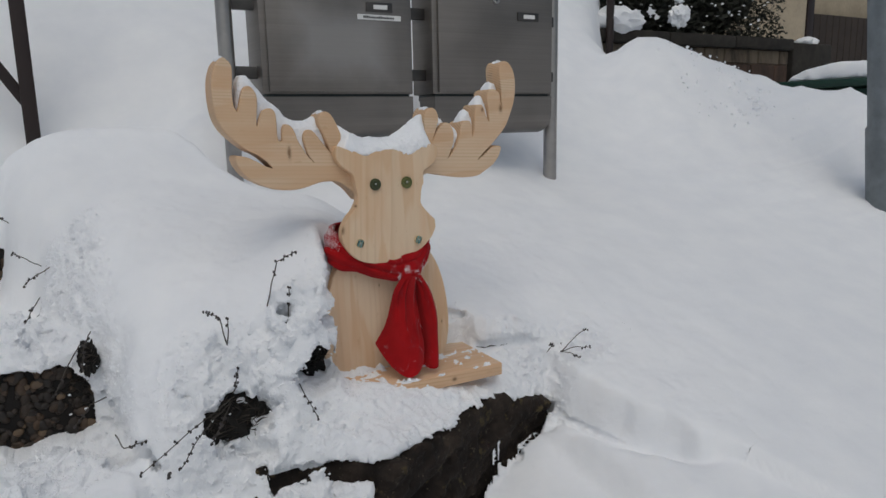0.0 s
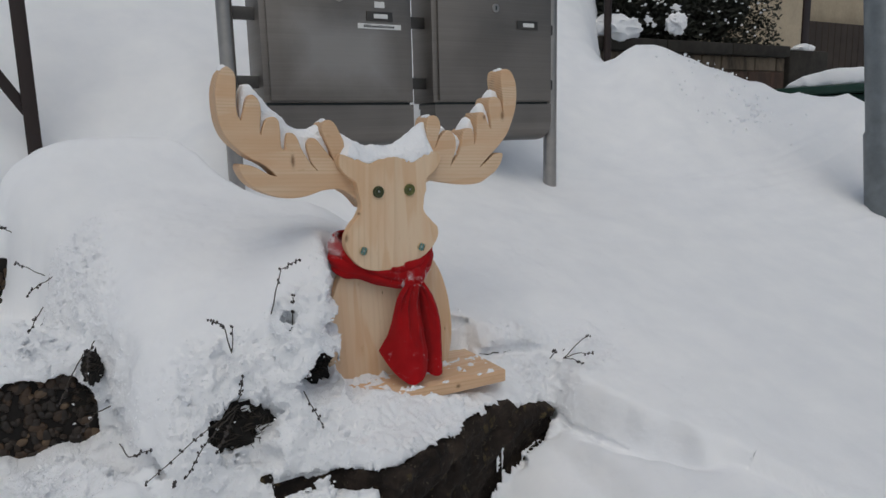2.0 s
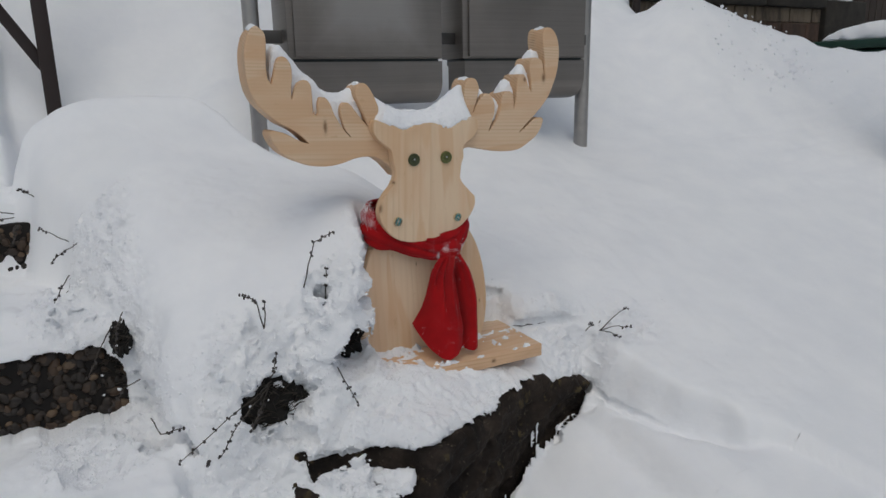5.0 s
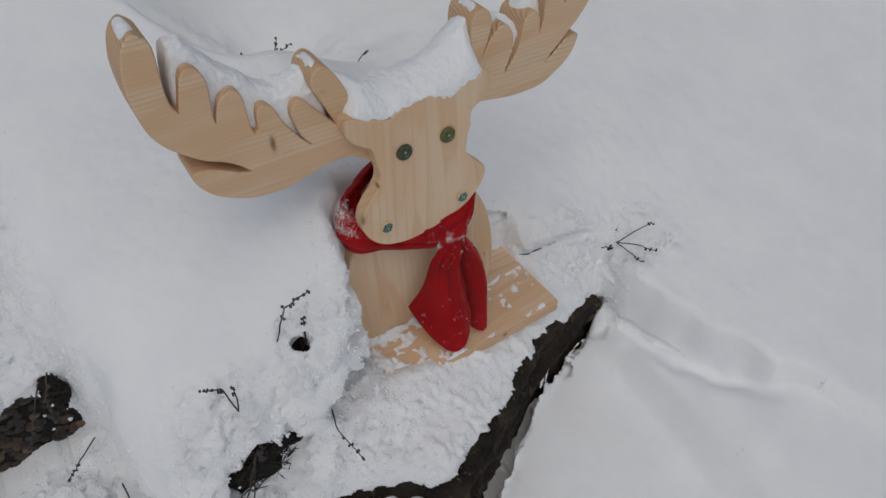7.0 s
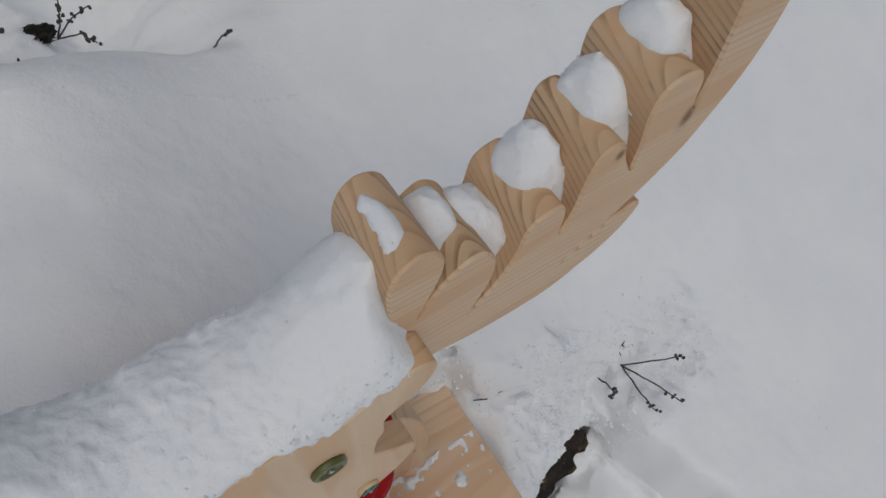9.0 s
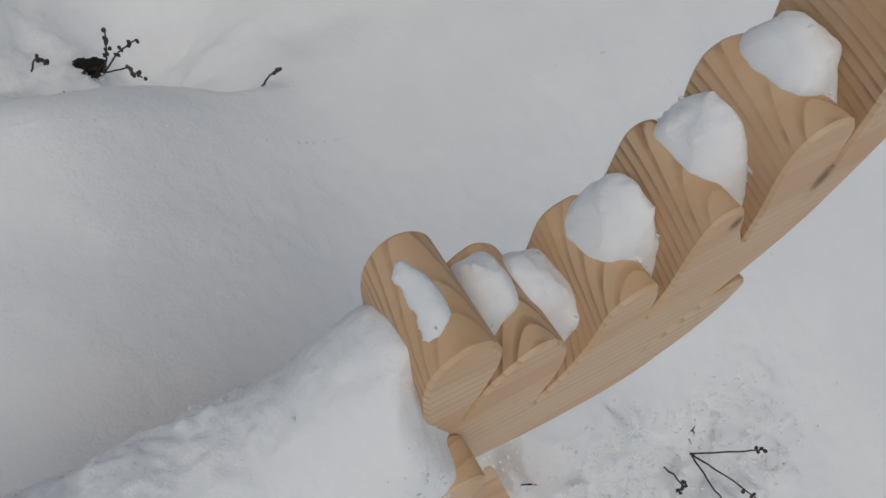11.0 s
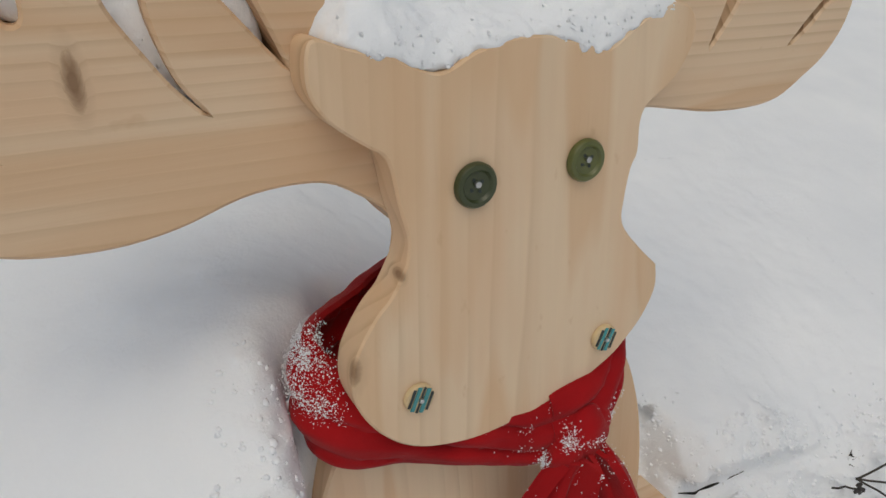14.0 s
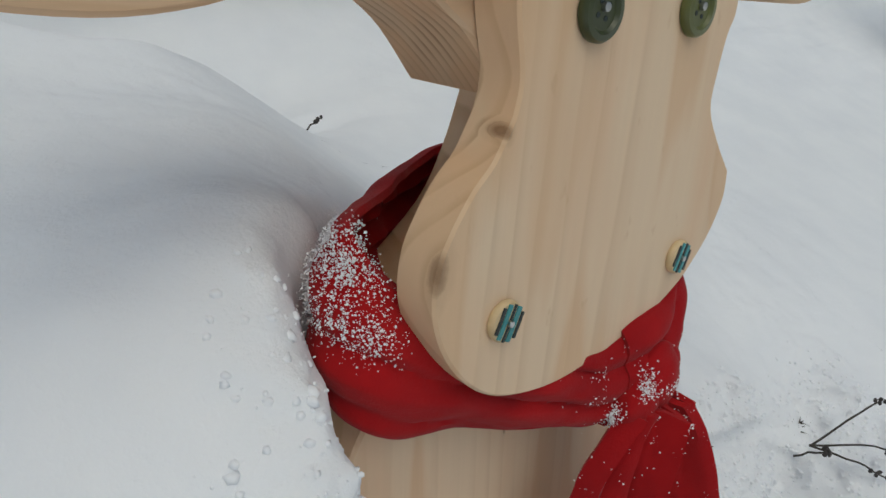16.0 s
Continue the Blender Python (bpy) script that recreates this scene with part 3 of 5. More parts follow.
def skin(f, origin, h):
    """Surface of the zero level of a field on a lattice, as points and four-sided faces."""
    inside = f < 0
    nx, ny, nz_ = f.shape
    cells = np.zeros((nx - 1, ny - 1, nz_ - 1), bool)
    cnt = np.zeros(cells.shape, np.int8)
    for dx in (0, 1):
        for dy in (0, 1):
            for dz in (0, 1):
                cnt += inside[dx:nx - 1 + dx, dy:ny - 1 + dy, dz:nz_ - 1 + dz]
    cells = (cnt > 0) & (cnt < 8)
    idx = np.argwhere(cells)
    number = np.full(cells.shape, -1, np.int64)
    number[cells] = np.arange(len(idx))
    acc = np.zeros((len(idx), 3))
    num = np.zeros(len(idx))
    corners = [np.array((a, b, c)) for a in (0, 1) for b in (0, 1) for c in (0, 1)]
    for a in corners:
        for ax in range(3):
            if a[ax]:
                continue
            b = a.copy()
            b[ax] = 1
            fa = f[tuple((idx + a).T)].astype(np.float64)
            fb = f[tuple((idx + b).T)].astype(np.float64)
            hit = (fa < 0) != (fb < 0)
            t = np.where(hit, fa / np.where(hit, fa - fb, 1), 0)
            acc += np.where(hit[:, None], a + t[:, None] * (b - a), 0)
            num += hit
    pts = np.array(origin) + h * (idx + acc / num[:, None])
    faces = []
    for ax in range(3):
        o1, o2 = [k for k in range(3) if k != ax]
        sl0, sl1 = [slice(None)] * 3, [slice(None)] * 3
        sl0[ax], sl1[ax] = slice(0, -1), slice(1, None)
        e = np.argwhere(inside[tuple(sl0)] != inside[tuple(sl1)])
        e = e[(e[:, o1] > 0) & (e[:, o2] > 0) & (e[:, o1] < f.shape[o1] - 1) & (e[:, o2] < f.shape[o2] - 1)]
        flip = inside[tuple(e.T)] ^ (ax == 1)
        quad = []
        for da, db in ((-1, -1), (0, -1), (0, 0), (-1, 0)):
            c = e.copy()
            c[:, o1] += da
            c[:, o2] += db
            quad.append(number[tuple(c.T)])
        quad = np.stack(quad, 1)
        faces.append(np.where(flip[:, None], quad, quad[:, ::-1]))
    return pts, np.concatenate(faces)


def blur(f, r, times=2):
    for _ in range(times):
        for ax in range(3):
            pad = [(0, 0)] * 3
            pad[ax] = (r + 1, r)
            c = np.cumsum(np.pad(f, pad, "edge"), axis=ax, dtype=np.float64)
            n = f.shape[ax]
            hi = np.take(c, range(2 * r + 1, 2 * r + 1 + n), axis=ax)
            lo = np.take(c, range(0, n), axis=ax)
            f = ((hi - lo) / (2 * r + 1)).astype(np.float32)
    return f


def grain_shapes():
    """A few irregular grains of snow, as points and triangles."""
    shapes = []
    for k in range(10):
        b = blob((0, 0, 0), (1, 0.85, 0.8), 5.3 * k + 1, 0.55, 1, 1.7)
        b.verts.ensure_lookup_table()
        shapes.append((np.array([v.co[:] for v in b.verts]), np.array([[v.index for v in f.verts] for f in b.faces])))
        b.free()
    return shapes


GRAINS = grain_shapes()


def sprinkle(where, n, smin, smax, seed, weight=None, stray=0.0):
    """Loose grains lying on the given points."""
    r = np.random.default_rng(seed)
    pick = r.choice(len(where), n, p=weight)
    pts, tris, base = [], [], 0
    for i in pick:
        v, f = GRAINS[r.integers(len(GRAINS))]
        k = smin + (smax - smin) * r.random() ** 3
        a = r.uniform(0, math.tau)
        turn = np.array([[math.cos(a), -math.sin(a), 0], [math.sin(a), math.cos(a), 0], [0, 0, 1]])
        q = v @ turn
        if r.random() < 0.5:
            q = q[:, [2, 0, 1]]
        pts.append(where[i] + q * k + r.normal(0, 1, 3) * np.array((1, 0.25, 1)) * stray)
        tris.append(f + base)
        base += len(v)
    return np.concatenate(pts), np.concatenate(tris)


def largest(pts, faces):
    """Keep the biggest connected piece."""
    lab = np.arange(len(pts))
    for _ in range(400):
        m = lab[faces].min(axis=1)
        old = lab.copy()
        for k in range(4):
            np.minimum.at(lab, faces[:, k], m)
        lab = lab[lab]
        if (lab == old).all():
            break
    names, count = np.unique(lab[faces[:, 0]], return_counts=True)
    faces = faces[lab[faces[:, 0]] == names[count.argmax()]]
    used, inv = np.unique(faces, return_inverse=True)
    return pts[used], inv.reshape(faces.shape)


def pile(x0, x1, y0, y1, bottom, top, amp=0.002, seed=1, round_w=0.012, power=2.0, h=0.0013, front_taper=0.0, flare=0.8):
    """Powder heaped on a support from bottom(x) to top(x), thinning to its ends and sides, soft and slightly crumbly."""
    m, fq = h * 4.6, 0.0013 / h
    xs = np.arange(x0 - m, x1 + m, h)
    bs, ts = np.array([bottom(x) for x in xs]), np.array([top(x) for x in xs])
    ys, zs = np.arange(y0 - m, y1 + m, h), np.arange(bs.min() - m, ts.max() + 2 * m, h)
    end = np.minimum(xs - x0, x1 - xs)
    k = np.clip(end / round_w, 0, 1)
    k = np.sqrt(np.clip(1 - (1 - k) ** 2, 0, 1))
    yy = np.clip(np.abs(ys - (y0 + y1) / 2) / ((y1 - y0) / 2), 0, 1)
    arch = (1 - yy ** power) ** flare
    kk = np.repeat(k[:, None], len(ys), 1)
    if front_taper:
        t = np.clip(end / front_taper, 0, 1)
        t = t * t * (3 - 2 * t)
        near = np.clip((0.030 - ys) / 0.012, 0, 1)
        kk = kk * (1 - near[None, :] * (1 - t[:, None]))
    lev = bs[:, None] - 0.002 + (ts - bs + 0.002)[:, None] * kk * arch[None, :]
    f = np.maximum(zs[None, None, :] - lev[:, :, None], (bs - 0.001)[:, None, None] - zs[None, None, :])
    f = blur(np.clip(f, -4.6 * h, 4.6 * h).astype(np.float32), 1, 2)
    g = np.stack(np.meshgrid(xs, ys, zs, indexing="ij"), -1).reshape(-1, 3)
    q = g + np.stack([grain(g, 90 * fq, seed + 5 + j) for j in range(3)], 1) * 2.0 * h
    # crumbs gather towards the lower edges, the crown stays smooth
    low = np.repeat((0.62 + 0.6 * yy ** 2)[None, :, None], len(xs), 0)
    low = np.broadcast_to(low, f.shape).reshape(-1)
    puff = amp * (0.75 * grain(g, 40 * fq, seed) + low * (0.70 * np.maximum(-0.15, grain(q, 105 * fq, seed + 1)) + 0.85 * np.maximum(-0.2, grain(q, 200 * fq, seed + 2)) + 0.55 * grain(g, 380 * fq, seed + 3)))
    puff = puff * np.repeat(np.clip(3.5 * kk * arch[None, :], 0.12, 1).reshape(-1), len(zs))
    pts, faces = largest(*skin(f - puff.reshape(f.shape).astype(np.float32), (xs[0], ys[0], zs[0]), h))
    # loose grains on the surface
    r = np.random.default_rng(seed)
    n = int(min(400, 0.015 * len(pts)))
    away = np.abs((pts[:, 1] - (y0 + y1) / 2) / ((y1 - y0) / 2))
    wt = 0.001 + np.clip(away - 0.6, 0, 0.4) ** 2
    gp, gt = sprinkle(pts, n, 0.30 * h, 0.9 * h, seed + 400, wt / wt.sum())
    me = bpy.data.meshes.new("tmp")
    me.from_pydata(np.concatenate([pts, gp]).tolist(), [], faces.tolist() + (gt + len(pts)).tolist())
    bm = bmesh.new()
    bm.from_mesh(me)
    bpy.data.meshes.remove(me)
    return bm


# hollows worked into the snow: points, radii, unevenness
HOLLOWS = [
    ([(-0.300, -0.088, 0.695), (-0.264, -0.076, 0.690), (-0.232, -0.068, 0.698)], (0.026, 0.046, 0.030), 0.024),
    ([(-0.272, -0.100, 0.670), (-0.246, -0.085, 0.655)], (0.024, 0.030), 0.020),
    ([(-0.146, -0.066, 0.730), (-0.138, -0.02, 0.740), (-0.126, 0.03, 0.746)], (0.030, 0.039, 0.036), 0.014),
    ([(0.085, -0.052, 0.652), (0.130, -0.050, 0.646), (0.172, -0.046, 0.640)], (0.004, 0.009, 0.012), 0.006),
    ([(-0.122, 0.01, 0.765), (-0.118, 0.03, 0.80)], (0.012, 0.006), 0.006),
    ([(-0.118, -0.036, 0.795), (-0.108, 0.000, 0.800), (-0.106, 0.032, 0.802)], (0.013, 0.015, 0.013), 0.010),
    ([(-0.108, -0.036, 0.836), (-0.098, 0.000, 0.838), (-0.096, 0.030, 0.840)], (0.012, 0.014, 0.012), 0.010),
    ([(-0.178, -0.024, 0.820), (-0.176, -0.006, 0.775)], (0.012, 0.012), 0.010),
    ([(-0.420, 0.085, 0.785), (-0.424, 0.10, 0.745), (-0.436, 0.115, 0.705)], (0.012, 0.020, 0.022), 0.014),
    ([(-0.450, 0.13, 0.690), (-0.430, 0.11, 0.670), (-0.39, 0.04, 0.652), (-0.352, -0.030, 0.640)], (0.038, 0.044, 0.034, 0.014), 0.018),
    ([(0.345, 0.012, 0.706), (0.343, 0.018, 0.680), (0.332, 0.006, 0.664), (0.316, -0.010, 0.650)], (0.013, 0.016, 0.010, 0.006), 0.009),
    ([(0.168, 0.062, 0.690), (0.182, 0.046, 0.682), (0.232, 0.040, 0.680), (0.283, 0.038, 0.676), (0.325, 0.026, 0.668)], (0.006, 0.011, 0.010, 0.008, 0.004), 0.006),
    ([(0.176, 0.044, 0.696), (0.205, 0.036, 0.694), (0.250, 0.034, 0.690), (0.29, 0.030, 0.684), (0.332, 0.020, 0.674)], (0.006, 0.008, 0.006, 0.007, 0.004), 0.008),
    ([(0.150, 0.098, 0.730), (0.172, 0.096, 0.728)], (0.012, 0.008), 0.004),
    ([(0.287, -0.020, 0.582), (0.236, -0.040, 0.535), (0.117, -0.082, 0.50), (-0.017, -0.122, 0.45)], (0.004, 0.006, 0.008, 0.009), 0.008),
    ([(0.287, -0.018, 0.570), (0.300, -0.045, 0.556), (0.310, -0.075, 0.552), (0.320, -0.110, 0.546), (0.338, -0.155, 0.542)], (0.010, 0.007, 0.006, 0.005, 0.001), 0.006),
]
LO, HI, H3 = (-0.66, -0.30, 0.335), (0.48, 0.336, 0.983), 0.003


def near_snow():
    """The snow round the ornament, with lips, hollows and crumbs, as a solid field."""
    axes = [a + H3 * np.arange(round((b - a) / H3) + 1) for a, b in zip(LO, HI)]
    us, ws, zs = axes
    top = np.array([[height(u, w) for w in ws] for u in us])
    gu, gw = np.gradient(top, H3)
    f = np.clip((zs[None, None, :] - top[:, :, None]) / np.sqrt(1 + np.minimum(gu ** 2 + gw ** 2, 3))[:, :, None], -0.02, 0.02).astype(np.float32)
    border = np.minimum.outer(np.minimum(us - LO[0], us[-1] - us), np.minimum(ws - LO[1], ws[-1] - ws))
    keep = np.clip(border / 0.03, 0, 1)[:, :, None].astype(np.float32)
    f = f * (1 - keep) + blur(f, 2) * keep
    crumb = np.array([[crumble(u, w) for w in ws] for u in us])
    band = np.argwhere(np.abs(f) < 0.0185)
    p = np.stack([axes[k][band[:, k]] for k in range(3)], 1)
    c = (crumb[band[:, 0], band[:, 1]] * keep[band[:, 0], band[:, 1], 0]).astype(np.float32)
    warp = np.stack([grain(p, 55, 20 + k) for k in range(3)], 1) * 0.006
    q = p + warp
    lumps = 0.0100 * grain(q, 20, 1) + 0.0105 * np.maximum(-0.25, grain(q, 46, 5)) + 0.0075 * np.maximum(-0.2, grain(q, 95, 2)) + 0.0055 * np.maximum(-0.3, grain(q, 170, 3)) + 0.0026 * grain(q, 300, 4)
    soft = (0.0010 * grain(p, 26, 6) + 0.0008 * grain(p, 75, 7) + 0.0005 * grain(p, 160, 8)) * keep[band[:, 0], band[:, 1], 0]
    f[tuple(band.T)] -= c * lumps + soft
    # room for the stone: snow only lies on top of it, with a lacy edge
    for i, u in enumerate(us):
        if -0.165 < u < 0.30:
            e = lerp_table(STONE_EDGE, u)
            k0 = max(2, int((height(u, e - 0.045) - 0.038 - LO[2]) / H3))
            for j, w in enumerate(ws):
                if e - 0.014 < w < 0.05:
                    drip = 0.004 - 0.016 * max(0.0, nz(u, w, 32, 4.4) + 0.4 * nz(u, w, 90, 2.0))
                    z1 = stone_top(u, w) + drip - 0.02 * sm(0.17, 0.2, u) * max(0, 0.3 + nz(u, w, 26, 1.4))
                    k1 = int((z1 - LO[2]) / H3)
                    f[i, j, k0:k1] = np.maximum(f[i, j, k0:k1], 0.002)
                    f[i, j, k1] = max(f[i, j, k1], -0.002 + 0.004 * ((z1 - LO[2]) / H3 - k1))
    # open air before the shelf's face and before the risers of the steps
    for i, u in enumerate(us):
        if -0.236 < u < -0.096:
            e = lerp_table(SHELF, u)
            k0 = int((0.600 + 0.010 * nz(u, 0.0, 30, 2.6) - LO[2]) / H3)
            k1 = int((0.632 + 0.006 * nz(u, 0.0, 60, 7.7) - LO[2]) / H3)
            j0, j1 = int((e - 0.020 - LO[1]) / H3), int((e + 0.004 - LO[1]) / H3)
            f[i, j0:j1, k0:k1] = np.maximum(f[i, j0:j1, k0:k1], 0.002)
        for (e, riser_top), (_, low), right in ((TREADS[3], TREADS[2], -0.418), (TREADS[4], TREADS[3], -0.528)):
            if LO[0] + 0.012 < u < right + 0.012 * nz(u, e, 40, 3.3):
                k0 = int((low + 0.056 + 0.020 * nz(u, e, 13, 1.1) - LO[2]) / H3)
                k1 = int((riser_top - 0.002 + 0.010 * nz(u, e, 24, 5.1) - 1.5 * max(0.0, u - right + 0.028) - LO[2]) / H3)
                j0, j1 = int((e - 0.060 - LO[1]) / H3), int((e + 0.012 - LO[1]) / H3)
                f[i, j0:j1, k0:k1] = np.maximum(f[i, j0:j1, k0:k1], 0.002)
    for pts, radii, rough in HOLLOWS:
        pa = np.array(pts)
        m = max(radii) + rough + 0.01
        lo = [max(0, int((pa[:, k].min() - m - LO[k]) / H3)) for k in range(3)]
        hi = [min(len(axes[k]), int((pa[:, k].max() + m - LO[k]) / H3) + 1) for k in range(3)]
        box_ = np.stack(np.meshgrid(*[axes[k][lo[k]:hi[k]] for k in range(3)], indexing="ij"), -1)
        g = box_.reshape(-1, 3)
        d = chain_distance(g, pts, radii) + rough * (0.55 * grain(g, 38, 11) + 0.45 * grain(g, 85, 12) + 0.25 * grain(g, 190, 13))
        view = f[lo[0]:hi[0], lo[1]:hi[1], lo[2]:hi[2]]
        s = (-d).reshape(view.shape).astype(np.float32)
        view[...] = np.maximum(view, s)
    pts, faces = skin(f, LO, H3)
    # the rim meets the wide sheet exactly
    for k in (0, 1):
        pts[pts[:, k] < LO[k] + H3, k] = LO[k]
        pts[pts[:, k] > axes[k][-1] - H3, k] = axes[k][-1]
    rim = (pts[:, 0] == LO[0]) | (pts[:, 1] == LO[1]) | (pts[:, 0] == axes[0][-1]) | (pts[:, 1] == axes[1][-1])
    for i in np.flatnonzero(rim):
        pts[i, 2] = height(pts[i, 0], pts[i, 1])
    return pts, faces


NEAR_POINTS, NEAR_FACES = near_snow()


def ground():
    verts, faces = [], []
    for w in WS:
        for u in US:
            far = max(abs(u), abs(w))
            z = height(u, w) if far < 14 else (height(u * 14 / far, w * 14 / far))
            verts.append((u, w, min(z, 4.5)))
    n = len(US)
    for j in range(len(WS) - 1):
        for i in range(n - 1):
            cu, cw = (US[i] + US[i + 1]) / 2, (WS[j] + WS[j + 1]) / 2
            if LO[0] < cu < HI[0] and LO[1] < cw < HI[1]:
                continue
            a = j * n + i
            faces.append((a, a + 1, a + n + 1, a + n))
    base = len(verts)
    verts += NEAR_POINTS.tolist()
    faces += (NEAR_FACES + base).tolist()
    me = bpy.data.meshes.new("ground")
    me.from_pydata(verts, [], faces)
    me.polygons.foreach_set("use_smooth", [True] * len(faces))
    broken = me.attributes.new("broken", "FLOAT", "POINT")
    broken.data.foreach_set("value", [crumble(v[0], v[1]) if max(abs(v[0]), abs(v[1])) < 0.8 else 0.0 for v in verts])
    me.materials.append(SNOW)
    ob = new("ground", me)
    ob.matrix_world = SITE
    return tagged(ob, "deep fresh white snow over a garden slope", "snow", kind="structure")


ground()



# ---- the wooden animal ----
ANTLER_A = [(-228, 1157), (-222, 1154), (-217, 1148), (-216, 1139), (-217, 1125), (-218, 1109), (-217, 1094), (-213, 1087, 1), (-209, 1101), (-205, 1114), (-200, 1120), (-194, 1120), (-189, 1115), (-186, 1107), (-186, 1094), (-188, 1079), (-188, 1067, 1), (-184, 1079), (-180, 1087), (-172, 1091), (-166, 1090), (-162, 1084), (-161, 1070), (-161, 1054), (-159, 1047), (-155, 1048), (-154, 1060), (-151, 1068), (-146, 1069), (-141, 1066), (-136, 1058), (-133, 1048), (-127, 1037), (-119, 1024), (-111, 1015, 1), (-118, 1025), (-122, 1037), (-124, 1049), (-122, 1057), (-117, 1061), (-110, 1059), (-102, 1049), (-92, 1036), (-84, 1026, 1), (-89, 1039), (-96, 1056), (-101, 1068), (-101, 1076), (-97, 1083), (-90, 1086), (-83, 1082), (-77, 1073), (-69, 1055), (-62, 1034), (-1, 1020, 1), (-1, 955, 1), (-42, 955, 1), (-55, 971), (-65, 979), (-75, 985), (-88, 987), (-105, 986), (-127, 980), (-148, 978), (-172, 981), (-191, 989), (-206, 999), (-216, 1012), (-220, 1023), (-218, 1028), (-211, 1028), (-201, 1025), (-190, 1019), (-180, 1013), (-170, 1010, 1), (-179, 1020), (-191, 1029), (-206, 1037), (-221, 1050), (-233, 1063), (-241, 1080), (-244, 1101), (-244, 1123), (-241, 1138), (-236, 1150)]
ANTLER_B = [(1, 1020, 1), (62, 1034), (67, 1054), (67, 1072), (70, 1084), (78, 1090), (87, 1087), (92, 1075), (88, 1058), (81, 1040, 1), (90, 1055), (99, 1064), (107, 1067), (114, 1062), (119, 1051), (118, 1036), (113, 1022), (108, 1011, 1), (122, 1028), (129, 1045), (132, 1062), (138, 1068), (147, 1069), (152, 1063), (153, 1053), (153, 1043, 1), (157, 1057), (158, 1076), (161, 1091), (169, 1094), (175, 1089), (179, 1078), (185, 1067, 1), (184, 1084), (181, 1102), (183, 1114), (191, 1118), (200, 1116), (205, 1111), (207, 1100), (209, 1091, 1), (209, 1111), (207, 1128), (205, 1146), (207, 1157), (213, 1162), (222, 1160), (230, 1151), (235, 1137), (236, 1118), (233, 1097), (226, 1078), (218, 1061), (206, 1046), (190, 1031), (177, 1020), (163, 1007, 1), (176, 1015), (187, 1024), (198, 1028), (207, 1027), (207, 1020), (202, 1009), (192, 998), (179, 990), (163, 982), (142, 980), (115, 982), (90, 987), (70, 990), (56, 982), (46, 970), (42, 955, 1), (1, 955, 1)]
HEAD = [(-84, 1023), (-83, 1034), (-79, 1037), (-69, 1033), (-57, 1030), (-47, 1025), (-39, 1022), (-33, 1023), (-24, 1027), (-10, 1030), (4, 1030), (18, 1027), (29, 1024), (36, 1022), (45, 1027), (56, 1033), (67, 1036), (77, 1033), (81, 1025), (77, 1013), (69, 1004), (58, 997), (55, 990), (55, 978), (52, 971), (50, 959), (50, 946), (61, 932), (73, 920, 1), (74, 908), (68, 895), (59, 885), (47, 876), (22, 866), (-4, 862), (-25, 861), (-45, 865), (-58, 871), (-68, 880), (-76, 892), (-80, 905), (-79, 917), (-75, 926), (-68, 936), (-61, 943), (-54.5, 954, 1), (-53, 964), (-56, 978), (-59, 995), (-66, 1001), (-75, 1008), (-81, 1015)]
BODY = [(-8, 950, 1), (-16, 928), (-28, 908), (-52, 888), (-64, 872), (-81, 851), (-91, 828), (-100, 801), (-106, 766), (-107, 735), (-103, 705), (-97, 685, 1), (101, 685, 1), (107, 705), (111, 735), (110, 765), (105, 800), (95, 834), (82, 859), (64, 880), (40, 900), (20, 925), (8, 950, 1)]

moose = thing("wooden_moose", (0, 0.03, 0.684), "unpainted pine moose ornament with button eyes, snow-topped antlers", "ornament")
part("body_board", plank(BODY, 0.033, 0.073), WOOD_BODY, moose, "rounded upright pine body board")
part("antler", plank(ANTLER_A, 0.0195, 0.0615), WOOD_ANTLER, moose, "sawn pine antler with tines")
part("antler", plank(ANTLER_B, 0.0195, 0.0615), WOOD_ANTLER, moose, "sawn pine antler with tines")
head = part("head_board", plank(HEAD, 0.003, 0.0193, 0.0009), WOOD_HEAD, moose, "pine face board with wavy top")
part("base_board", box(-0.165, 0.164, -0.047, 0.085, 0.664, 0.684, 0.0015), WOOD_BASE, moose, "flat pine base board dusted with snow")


def disc(cx, cz, y_back, thick, r, lip=0.0, dish=0.0, n=36):
    """A button turned round an axis that points out of the face."""
    prof = [(0, -thick + dish), (r * 0.62, -thick + dish), (r * 0.72, -thick), (r * 0.92, -thick + 0.0002), (r, -thick + 0.0012), (r, -0.0006), (r * 0.93, 0), (0, 0)]
    bm = bmesh.new()
    loops = []
    for rad, dy in prof:
        if rad == 0:
            loops.append([bm.verts.new((cx, y_back + dy, cz))])
        else:
            loops.append([bm.verts.new((cx + rad * math.cos(k * math.tau / n), y_back + dy, cz + rad * math.sin(k * math.tau / n))) for k in range(n)])
    for a, b in zip(loops, loops[1:]):
        for k in range(n):
            q = [a[k % len(a)], a[(k + 1) % len(a)], b[(k + 1) % len(b)], b[k % len(b)]]
            q = list(dict.fromkeys(q))
            bm.faces.new(q)
    return bm


